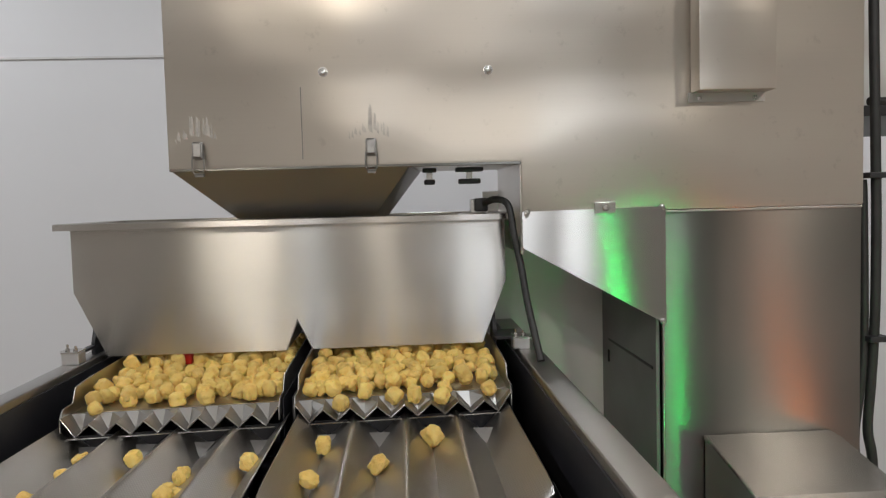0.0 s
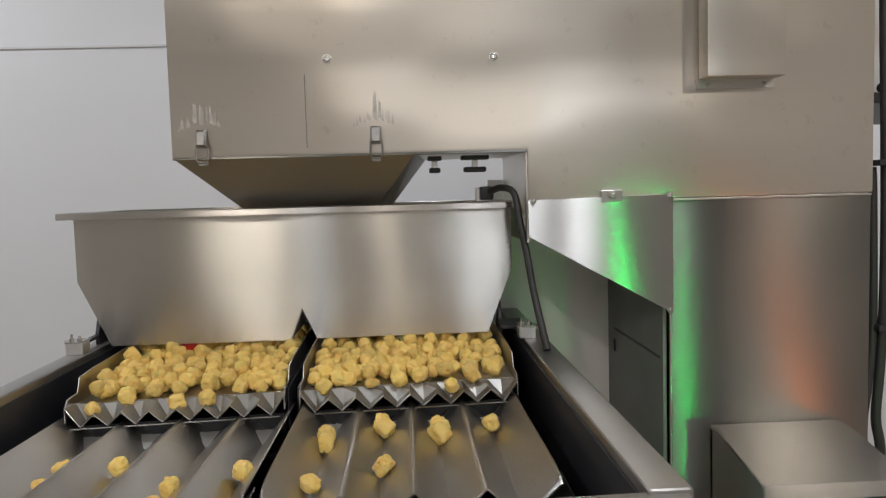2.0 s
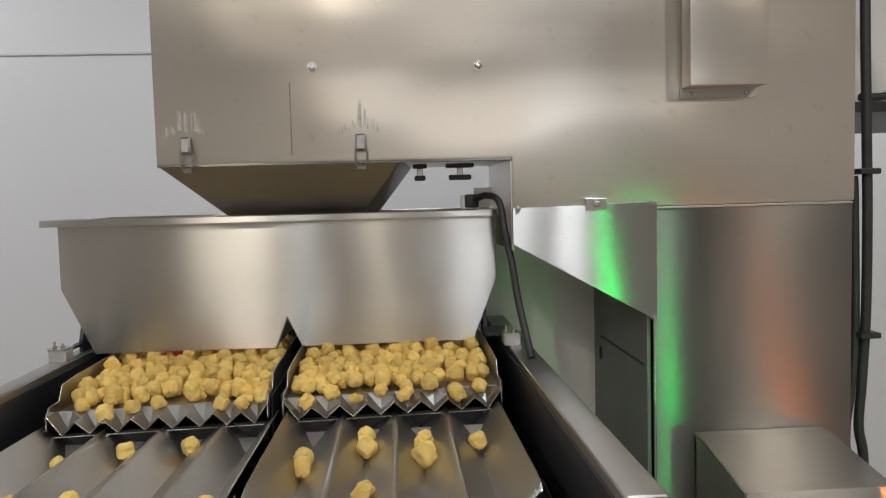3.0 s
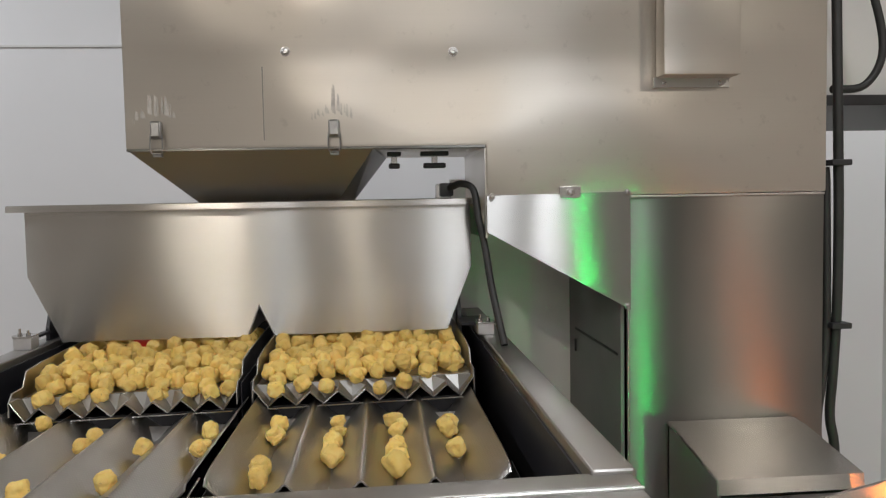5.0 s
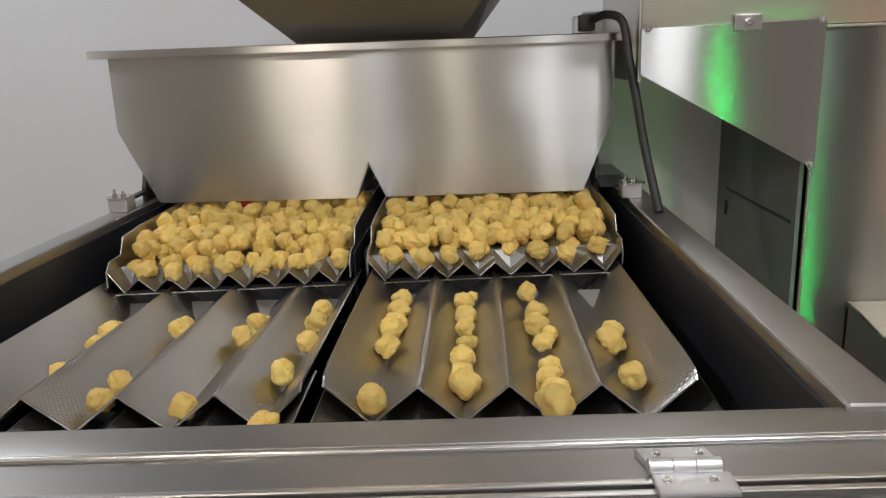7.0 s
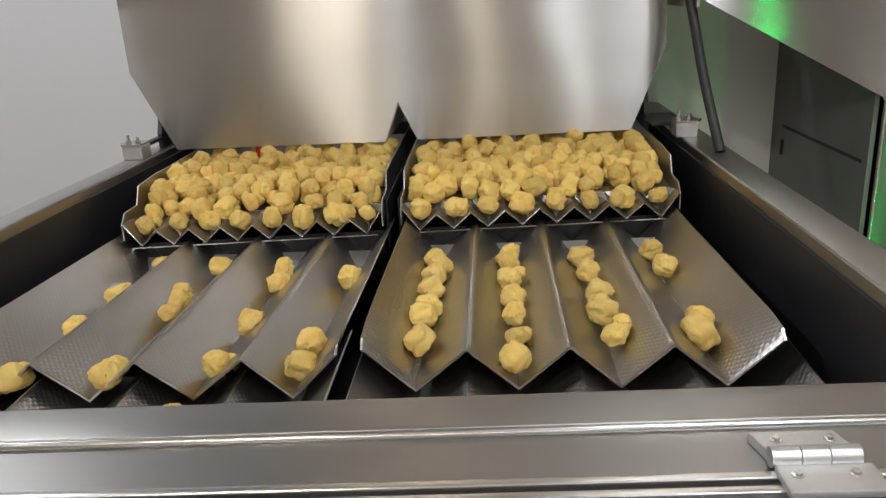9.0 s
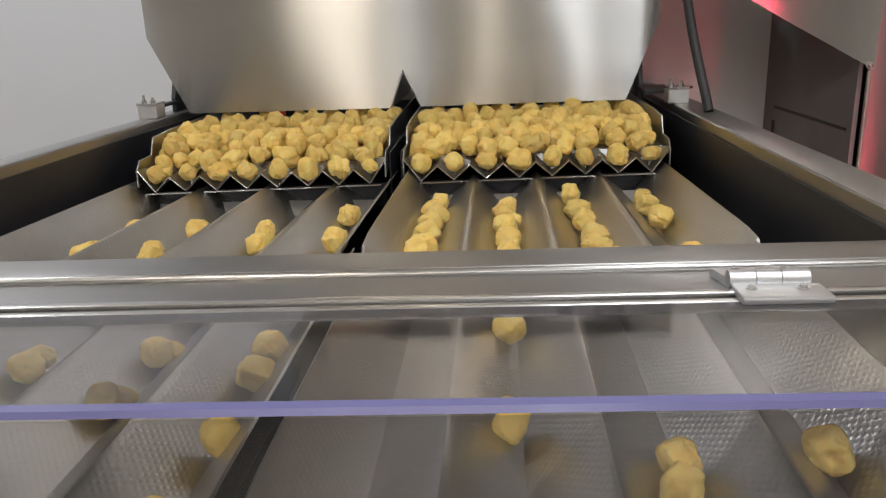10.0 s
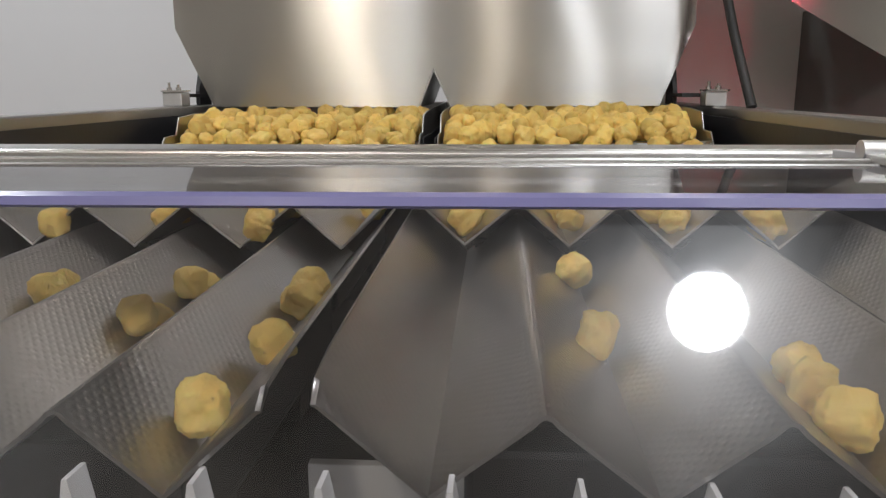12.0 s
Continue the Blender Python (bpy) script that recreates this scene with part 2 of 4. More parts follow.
def add_tube(bm, points, radius, seg=10, caps=True):
    pts = [Vector(p) for p in points]
    rings = []
    for i, p in enumerate(pts):
        d = (pts[min(i + 1, len(pts) - 1)] - pts[max(i - 1, 0)]).normalized()
        side = d.cross(Vector((0.3, 1, 0.2))).normalized()
        other = d.cross(side)
        rings.append([bm.verts.new(p + radius * (math.cos(a) * side + math.sin(a) * other)) for a in [2 * math.pi * k / seg for k in range(seg)]])
    for r, s in zip(rings, rings[1:]):
        for k in range(seg):
            bm.faces.new((r[k], r[(k + 1) % seg], s[(k + 1) % seg], s[k]))
    if caps:
        bm.faces.new(list(reversed(rings[0])))
        bm.faces.new(rings[-1])
    bmesh.ops.recalc_face_normals(bm, faces=bm.faces)
    return bm


def glide(points, steps=6):
    """Points on a soft curve through the given ones."""
    pts = [Vector(p) for p in points]
    out = []
    for i in range(len(pts) - 1):
        p0, p1, p2, p3 = pts[max(i - 1, 0)], pts[i], pts[i + 1], pts[min(i + 2, len(pts) - 1)]
        for k in range(steps):
            u = k / steps
            out.append(0.5 * (2 * p1 + (p2 - p0) * u + (2 * p0 - 5 * p1 + 4 * p2 - p3) * u * u + (3 * p1 - p0 - 3 * p2 + p3) * u ** 3))
    return out + [pts[-1]]


def sheet(rows, thick=0.0016):
    """A folded sheet from rows of points, with real thickness below it."""
    bm = bmesh.new()
    grid = [[bm.verts.new(p) for p in row] for row in rows]
    for r, s in zip(grid, grid[1:]):
        for i in range(len(r) - 1):
            bm.faces.new((r[i], r[i + 1], s[i + 1], s[i]))
    bmesh.ops.recalc_face_normals(bm, faces=bm.faces)
    bmesh.ops.solidify(bm, geom=bm.faces[:], thickness=thick)
    return bm


def screw(parent, x, y, z, r=0.0065, name="screw"):
    """A button-head screw with a socket, facing the camera's side."""
    bm = bmesh.new()
    rings = [(r * 1.25, 0.0), (r * 1.25, -0.0015), (r, -0.0016), (r * 0.93, -0.0035), (r * 0.6, -0.005), (r * 0.45, -0.005), (r * 0.4, -0.0025)]
    vs = [[bm.verts.new((x + q * math.cos(a), y + d, z + q * math.sin(a))) for a in [2 * math.pi * k / 14 for k in range(14)]] for q, d in rings]
    for a, b in zip(vs, vs[1:]):
        for k in range(14):
            bm.faces.new((a[k], a[(k + 1) % 14], b[(k + 1) % 14], b[k]))
    bm.faces.new(vs[-1])
    bmesh.ops.recalc_face_normals(bm, faces=bm.faces)
    return smooth(part(name, bm, BRIGHT, parent), 50)


# ---- the room ----
def room():
    x0, x1, y0, y1, w = -3.2, 3.6, -4.6, 4.05, 0.15
    tagged(part("floor", box((x0 - w, y0 - w, -0.12), (x1 + w, y1 + w, 0.0)), FLOORPAINT), "grey painted workshop floor under the machines", "floor", kind="structure")
    tagged(part("ceiling", box((x0 - w, y0 - w, CEIL), (x1 + w, y1 + w, CEIL + 0.12)), CEILPAINT), "white workshop ceiling with round downlights", "ceiling", kind="structure")
    north = tagged(part("wall_north", box((x0 - w, y1, 0), (x1 + w, y1 + w, CEIL)), WALLPAINT), "white panelled workshop wall behind the machine", "wall", kind="structure")
    part("panel_joint", box((x0, y1 - 0.006, 2.250), (x1, y1 - 0.001, 2.258)), LINER, north)
    tagged(part("wall_south", box((x0 - w, y0 - w, 0), (x1 + w, y0, CEIL)), FARWALL), "warm grey workshop wall", "wall", kind="structure")
    tagged(part("wall_west", box((x0 - w, y0, 0), (x0, y1, CEIL)), FARWALL), "warm grey workshop wall", "wall", kind="structure")
    tagged(part("wall_east", box((x1, y0, 0), (x1 + w, y1, CEIL)), FARWALL), "warm grey workshop wall", "wall", kind="structure")
    for x, y, *_ in LAMPS:
        lamp = thing("downlight_fitting", (x, y, CEIL), "round white ceiling downlight, switched on; some are added as fill", "ceiling light", "ceiling downlights")
        bm = bmesh.new()
        prof = [(0.105, 0.0), (0.125, 0.0), (0.128, -0.03), (0.122, -0.04), (0.108, -0.04), (0.105, -0.03)]
        rings = [[bm.verts.new((r * math.cos(a), r * math.sin(a), z)) for a in [2 * math.pi * k / 28 for k in range(28)]] for r, z in prof]
        for a, b in zip(rings, rings[1:] + rings[:1]):
            for k in range(28):
                bm.faces.new((a[k], a[(k + 1) % 28], b[(k + 1) % 28], b[k]))
        bmesh.ops.recalc_face_normals(bm, faces=bm.faces)
        smooth(part("rim", bm, WHITE, lamp))


room()


# ---- the tall elevator body ----
BY = 2.43  # its front face
BB = 2.74  # its back
BOTTOM, SEAM = 1.763, 1.678


def elevator():
    body = thing("elevator_housing", None, "tall brushed stainless steel elevator housing over the hopper", "machine")
    top = CEIL - 0.25
    # upper casing, overhanging the hopper; its face is dented a little
    bm = prism([(-0.18, BOTTOM), (0.386, BOTTOM), (0.386, SEAM), (0.964, SEAM), (0.964, top), (-0.18, top)], "y", BY, BB, 0.004)
    smooth(part("upper_casing", bm, BODY, body))
    part("plate_seam", box((0.0325, BY - 0.0003, BOTTOM + 0.012), (0.0342, BY + 0.002, 1.890)), CASING, body)
    part("bottom_lip", box((-0.179, BY + 0.001, BOTTOM - 0.003), (0.385, BY + 0.02, BOTTOM + 0.001)), CASING, body, "dark joint under the casing")
    # column under the casing: side wall, front cover with a slanted edge, lower cabinet
    part("column_side", box((0.384, BY + 0.003, 1.612), (0.388, 2.70, SEAM + 0.08)), BODY, body, "narrow brushed side wall")
    cover = part("front_cover", prism([(0.386, SEAM + 0.003), (0.624, SEAM + 0.006), (0.624, 1.488), (0.386, 1.622)], "y", BY - 0.004, BY - 0.001), COVER, body, "bright brushed cover plate with a slanted lower edge")
    for x, z in ((0.394, 1.680), (0.618, 1.683), (0.618, 1.494)):
        screw(cover, x, BY - 0.004, z, 0.004)
    part("cover_tab", box((0.505, BY - 0.007, SEAM - 0.004), (0.540, BY - 0.003, SEAM + 0.016), 0.001), BRIGHT, body)
    screw(body, 0.523, BY - 0.007, 1.685, 0.0062)
    bow = [(0.624 + 0.10 * k / 12, BY + 0.002 + (0.10 * (1 - k / 12)) ** 2 / 2.0) for k in range(13)]
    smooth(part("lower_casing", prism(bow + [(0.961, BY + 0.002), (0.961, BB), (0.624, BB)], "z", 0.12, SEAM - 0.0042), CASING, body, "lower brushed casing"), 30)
    part("seam_lip", box((0.626, BY - 0.0012, SEAM - 0.0042), (0.961, BY + 0.012, SEAM - 0.0006), 0.0008), DULL, body, "thin seam")
    smooth(part("casing_edge", add_tube(bmesh.new(), [(0.6222, BY + 0.006, 0.12), (0.6222, BY + 0.006, 1.487)], 0.0025, 12), BRIGHT, body, "rounded bright edge"), 60)
    # recess beside the lower casing
    side = part("side_panel", box((0.612, BY + 0.014, 0.12), (0.618, 2.79, 1.60)), CABINET, body, "dark grey side panel with a door joint")
    part("door_joint", box((0.6105, BY + 0.03, 1.405), (0.612, 2.74, 1.409)), BLACK, side)
    part("hinge_pin", box((0.609, 2.735, 1.36), (0.612, 2.741, 1.385), 0.001), BLACK, side)
    part("back_liner", box((0.36, 2.79, 0.12), (0.618, 2.80, 1.72)), RECESS, body, "grey sheet at the back of the recess")
    for x, z in ((0.070, 1.913), (0.335, 1.912)):
        screw(body, x, BY, z, 0.0062)
    part("foot_plinth", box((0.36, BY + 0.03, 0.0), (0.95, BB - 0.02, 0.12)), BLACK, body)
    # toggle latches with dried residue on the sheet above them
    rnd = random.Random(4)
    for x in (-0.131, 0.143):
        for k in range(13):
            dx = -0.034 + 0.0052 * k + rnd.uniform(-0.002, 0.002)
            foot = 1.808 + 0.012 * math.cos(dx / 0.034 * 1.4) + rnd.uniform(-0.004, 0.002)
            head = foot + rnd.uniform(0.008, 0.042) * (1.1 - abs(dx) / 0.04)
            wd = rnd.uniform(0.0012, 0.0030)
            part("residue_streak", prism([(x + dx - wd, foot), (x + dx + wd, foot - 0.003), (x + dx + wd * 0.7, head - 0.004), (x + dx - wd * 0.3, head)], "y", BY - 0.0003 - 0.00012 * k, BY + 0.001 + 0.0001 * k), RESIDUE, body, "dried smear")
        latch = part("toggle_latch", box((x - 0.0085, BY - 0.010, 1.778), (x + 0.0085, BY - 0.001, 1.806), 0.003), LATCH, body, "worn grey toggle latch")
        smooth(latch)
        part("lever", prism([(BY - 0.009, 1.779), (BY - 0.014, 1.782), (BY - 0.012, 1.803), (BY - 0.009, 1.806)], "x", x - 0.006, x + 0.006, 0.001), LATCH, latch)
        loop = bmesh.new()
        add_tube(loop, glide([(x - 0.0085, BY - 0.006, 1.786), (x - 0.0095, BY - 0.008, 1.770), (x - 0.008, BY - 0.007, 1.757), (x, BY - 0.006, 1.755), (x + 0.008, BY - 0.007, 1.757), (x + 0.0095, BY - 0.008, 1.770), (x + 0.0085, BY - 0.006, 1.786)], 3), 0.0013, 6)
        smooth(part("wire_loop", loop, LATCH, latch))
        part("catch", box((x - 0.007, BY - 0.004, 1.750), (x + 0.007, BY + 0.006, 1.757), 0.001), LATCH, latch)
    # rear fittings under the overhang
    for x, wdt in ((0.239, 0.012), (0.308, 0.024)):
        knob = part("clamp_knob", box((x - wdt, 2.50, 1.752), (x + wdt, 2.525, 1.7595), 0.002), BLACK, body, "black clamp under the casing")
        part("stem", box((x - 0.005, 2.507, 1.738), (x + 0.005, 2.518, 1.752), 0.001), BRIGHT, knob)
        part("grip", box((x - wdt * 0.8, 2.502, 1.731), (x + wdt * 0.8, 2.522, 1.740), 0.003), BLACK, knob)
    # small square cover box on the face
    cov = part("cover_box", box((0.668, BY - 0.040, 1.868), (0.795, BY, 2.20), 0.003), BODY, body, "small square steel cover box")
    smooth(cov)
    part("mounting_flange", box((0.664, BY - 0.004, 1.853), (0.792, BY - 0.0005, 1.869)), DULL, cov)
    for x in (0.682, 0.775):
        screw(cov, x, BY - 0.004, 1.860, 0.003)
    return body


elevator()


def discharge_chute():
    ob = thing("discharge_chute", None, "four-sided tapering steel chute hanging under the housing", "chute")
    levels = [(-0.176, 0.203, BY + 0.004, BB - 0.03, BOTTOM - 0.001), (-0.094, 0.136, 2.562, 2.68, 1.676), (-0.094, 0.136, 2.562, 2.68, 1.60)]
    for side in range(4):
        rows = []
        for xa, xb, ya, yb, z in levels:
            c = [(xa, ya), (xb, ya), (xb + 0.024, yb), (xa, yb)]
            rows.append([(*c[side], z), (*c[(side + 1) % 4], z)])
        part("chute_side", sheet(rows, 0.0015), CHUTE, ob)
    return ob


discharge_chute()


def hood():
    ob = thing("control_hood", None, "steel hood with a sloping top over an open control box", "control box")
    outline = [(BY - 0.0015, 1.292), (2.392, 1.290), (2.235, 1.264), (2.235, 1.248), (2.245, 1.248), (2.245, 1.05), (BY - 0.0015, 1.05)]
    part("hood_side", prism(outline, "x", 0.690, 0.696), DULL, ob)
    part("hood_side", prism(outline, "x", 0.898, 0.904), DULL, ob)
    top = prism([(BY - 0.0015, 1.296), (2.392, 1.294), (2.235, 1.266), (2.232, 1.244), (2.238, 1.244), (2.241, 1.262), (2.392, 1.288), (BY - 0.0015, 1.290)], "x", 0.687, 0.907)
    part("sloping_top", top, HOPPER, ob, "brushed sloping top")
    part("inner_back", box((0.696, 2.34, 1.05), (0.898, 2.345, 1.27)), BLACK, ob)
    part("inner_frame", box((0.696, 2.25, 1.212), (0.898, 2.256, 1.232)), DULL, ob)
    part("indicator", box((0.783, 2.330, 1.160), (0.790, 2.3398, 1.165), 0.001), LED, ob, "lit green indicator")
    part("open_door", prism([(0.705, 1.244), (0.93, 1.293), (0.93, 0.95), (0.705, 0.95)], "y", 2.155, 2.161), HOPPER, ob, "open brushed steel door")
    return ob


hood()


CABLE = [(0.335, 2.525, 1.697), (0.352, 2.50, 1.703), (0.370, 2.475, 1.692), (0.376, 2.455, 1.642), (0.384, 2.44, 1.593), (0.388, 2.40, 1.532), (0.399, 2.352, 1.450)]


def hose(name, pts, r, label, clips=()):
    ob = thing(name, None, label, "cable")
    smooth(part("tube", add_tube(bmesh.new(), glide(pts), r), RUBBER, ob), 60)
    for p in clips:
        part("clip", box((p[0] - r * 1.8, p[1] - r * 1.8, p[2] - 0.005), (p[0] + r * 2.4, p[1] + r * 1.8, p[2] + 0.005), 0.002), BLACK, ob)
    return ob


hose("conduit", [(0.987, 2.45, 2.75), (0.990, 2.45, 2.1), (0.996, 2.45, 1.80), (0.999, 2.45, 1.64), (0.998, 2.45, 1.485), (0.992, 2.45, 1.367), (0.987, 2.45, 1.287), (0.997, 2.45, 1.216), (1.0, 2.45, 1.0), (1.0, 2.45, 0.2)], 0.0085, "thick black conduit running down the housing", ((0.993, 2.45, 1.727), (0.995, 2.448, 1.447)))
hose("conduit", [(0.981, 2.462, 1.72), (0.982, 2.46, 1.67), (0.982, 2.455, 1.451), (0.972, 2.45, 1.346), (0.961, 2.445, 1.273), (0.966, 2.445, 1.1), (0.966, 2.445, 0.2)], 0.0075, "thinner black conduit beside the thick one")
hose("hopper_cable", CABLE, 0.006, "black ribbed cable from the hopper sensor to the frame")


def side_rack():
    ob = thing("neighbour_box", None, "grey steel box of the next machine with a looped black cable", "machine")
    part("box_body", box((1.03, 2.60, 1.86), (1.6, 3.1, 2.75), 0.004), LINER, ob)
    part("box_base", box((1.02, 2.58, 1.84), (1.62, 3.12, 1.86), 0.002), BLACK, ob)
    part("support_post", box((1.45, 2.9, 0.0), (1.53, 2.98, 1.84), 0.004), LINER, ob)
    smooth(part("cable_loop", add_tube(bmesh.new(), glide([(1.0, 2.45, 2.15), (1.05, 2.45, 2.03), (1.075, 2.45, 1.92), (1.05, 2.46, 1.86), (0.99, 2.46, 1.853)]), 0.007), RUBBER, ob), 60)


side_rack()


FX0, FX1, FY0, FY1, FZ, FZF = -0.345, 0.373, 1.800, 2.86, 1.449, 1.4445  # inner edges and height of the feeder frame


# ---- the hopper ----
def hopper():
    ob = thing("feed_hopper", None, "brushed stainless feed hopper with two outlets and a folded rim", "hopper")
    y, z0, z1, zk = 2.535, 1.447, 1.668, 1.560
    front = [(-0.383, z1), (0.371, z1), (0.371, zk), (0.327, z0 + 0.001), (0.026, z0), (0.0, 1.503), (-0.022, z0 - 0.001), (-0.331, z0), (-0.383, zk)]
    part("front_plate", prism(front, "y", y, y + 0.002), HOPPER, ob, "bright brushed front plate with a V notch")
    part("back_plate", prism(front, "y", y + 0.26, y + 0.262), HOPPER, ob)
    for s, x, xb in ((-1, -0.383, -0.331), (1, 0.371, 0.327)):
        rows = [[(x, y + 0.002, z1), (x, y + 0.26, z1)], [(x, y + 0.002, zk), (x, y + 0.26, zk)], [(xb, y + 0.002, z0), (xb, y + 0.26, z0)]]
        part("side_plate", sheet(rows, 0.002), HOPPER, ob)
    rows = [[(-0.022, y + 0.002, z0), (-0.022, y + 0.26, z0)], [(0.0, y + 0.002, 1.503), (0.0, y + 0.26, 1.503)], [(0.026, y + 0.002, z0), (0.026, y + 0.26, z0)]]
    part("divider", sheet(rows, 0.002), DULL, ob)
    rim = part("rim", prism([(y + 0.002, z1), (y - 0.020, z1), (y - 0.020, z1 + 0.010), (y - 0.016, z1 + 0.0115), (y + 0.002, z1 + 0.0115)], "x", -0.404, 0.392), HOPPER, ob, "folded rim")
    for x0, x1 in ((-0.404, -0.383), (0.371, 0.392)):
        part("side_rim", box((x0, y + 0.002, z1), (x1, y + 0.28, z1 + 0.0115), 0.001), HOPPER, ob)
    part("back_rim", box((-0.383, y + 0.26, z1), (0.371, y + 0.28, z1 + 0.0115), 0.001), HOPPER, ob)
    part("sensor_bracket", box((0.312, y + 0.004, z1 + 0.0115), (0.338, y + 0.03, z1 + 0.036), 0.001), BRIGHT, ob)
    smooth(part("sensor_head", box((0.318, y - 0.006, z1 + 0.014), (0.342, y + 0.018, z1 + 0.038), 0.004), BLACK, ob, "black sensor head"))
    # dark uprights that carry the hopper, and their adjusting blocks
    for s, x, bx in ((-1, -0.358, -0.361), (1, 0.350, 0.3850)):
        by, bz = 2.455, FZ
        part("support_plate", prism([(y + 0.008, 1.36), (y + 0.055, 1.36), (y + 0.055, 1.515), (y + 0.03, 1.515), (y + 0.008, 1.47)], "x", x - 0.003, x + 0.003), BLACK, ob)
        part("support_arm", box((min(x, bx) - 0.004, by + 0.030, bz + 0.012), (max(x, bx) + 0.004, y + 0.03, bz + 0.017), 0.001), BLACK, ob)
        blk = part("adjusting_block", box((bx - 0.014, by, bz), (bx + 0.014, by + 0.030, bz + 0.0195), 0.002), ALU, ob, "bright adjusting block")
        part("block_plate", prism([(bx - s * 0.014, by - 0.003), (bx + s * 0.013, by - 0.003), (bx + s * 0.021, by + 0.012), (bx + s * 0.011, by + 0.033), (bx - s * 0.014, by + 0.033)], "z", bz + 0.0197, bz + 0.0222), BRIGHT, blk)
        for dx, top in ((-0.008, 0.033), (0.005, 0.030)):
            bolt = bmesh.new()
            add_tube(bolt, [(bx + dx, by + 0.012, bz + 0.0222), (bx + dx, by + 0.012, bz + 0.026)], 0.0038, 6)
            add_tube(bolt, [(bx + dx, by + 0.012, bz + 0.026), (bx + dx, by + 0.012, bz + top)], 0.0019, 8)
            part("stud", bolt, BRIGHT, blk)
    return ob


hopper()


# ---- frame of the feeder ----


FRONT_SKEW = 0.03  # the front edge and the lid stand a little askew


def frame_of_feeder():
    ob = thing("feeder_frame", None, "brushed steel frame round the vibrating pans", "machine frame")
    w = 0.042
    for x0, x1 in ((FX0 - 0.033, FX0), (FX1 + 0.006, FX1 + 0.045)):
        smooth(part("side_rail", box((x0, FY0, FZ - 0.055), (x1, FY1, FZ), 0.004, 3), RAIL, ob))
        inner = x1 if x0 < 0 else x0
        s = 1 if x0 < 0 else -1
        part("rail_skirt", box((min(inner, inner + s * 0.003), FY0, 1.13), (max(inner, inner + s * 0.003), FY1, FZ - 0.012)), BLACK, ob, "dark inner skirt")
        part("outer_skirt", box((x0 if x0 < 0 else x1 - 0.003, 1.2, 0.75), (x0 + 0.003 if x0 < 0 else x1, FY1, FZ - 0.056)), DULL, ob)
    front = [smooth(part("front_rail", box((FX0 - w, FY0 - 0.034, FZF - 0.025), (FX1 + w, FY0 - 0.0005, FZF), 0.004, 3), RAIL, ob))]
    part("back_rail", box((FX0, FY1 - 0.03, FZ - 0.055), (FX1, FY1, FZ), 0.003), RAIL, ob)
    # added black sheet: closes the view to the wall, stands in for shade
    part("rear_skirt", box((FX0 + 0.004, FY1 - 0.034, 1.16), (FX1 - 0.004, FY1 - 0.031, FZ - 0.02)), BLACK, ob, "black sheet added behind the pans to keep the gap dark")
    # lower ledge with the raised edge of the window
    front.append(part("front_ledge", box((FX0 - w, 1.722, FZF - 0.009), (FX1 + w, FY0 - 0.034, FZF - 0.004), 0.001), RAIL, ob))
    for y0, y1, top in ((1.7218, 1.7268, 0.0005), (1.7145, 1.7195, 0.0022)):
        front.append(smooth(part("window_edge", box((FX0, y0, FZF - 0.0085), (FX1 + 0.01, y1, FZF - top), 0.0015, 3), BRIGHT, ob, "bright raised edge of the window")))
    # bright tube stands in for the ceiling lamps' highlight on the rail's bevel
    front.append(smooth(part("rail_edge", add_tube(bmesh.new(), [(FX0 - w, FY0 - 0.0338, FZF - 0.0026), (FX1 + w, FY0 - 0.0338, FZF - 0.0026)], 0.0022, 10), BRIGHT, ob, "bright strip added for the highlight along the rail's edge"), 60))
    for piece in front:
        for v in piece.data.vertices:
            v.co.y += FRONT_SKEW * (v.co.x - 0.1)
    for x0, x1 in ((FX0 - w, FX0 - 0.004), (FX1 + 0.01, FX1 + w)):
        part("side_ledge", prism([(1.722, FZF - 0.004), (1.722, FZF - 0.04), (1.33, 1.16), (1.33, 1.20), (1.615, FZF - 0.010)], "x", x0, x1), DULL, ob)
    # bed coloured black so that the space below the pans looks unlit
    part("tray_bed", box((FX0, 1.32, 1.13), (FX1, FY1, 1.16)), BLACK, ob, "black bed added to keep the space under the pans dark")
    for x in (FX0 - w, FX1 + w - 0.05):
        for y in (1.42, FY1 - 0.05):
            part("leg", box((x, y, 0.0), (x + 0.05, y + 0.05, 1.13 if y < 2 else FZ - 0.056), 0.003), DULL, ob)
    return ob


frame_of_feeder()


# ---- the hinged clear lid ----
SLOPE = 40


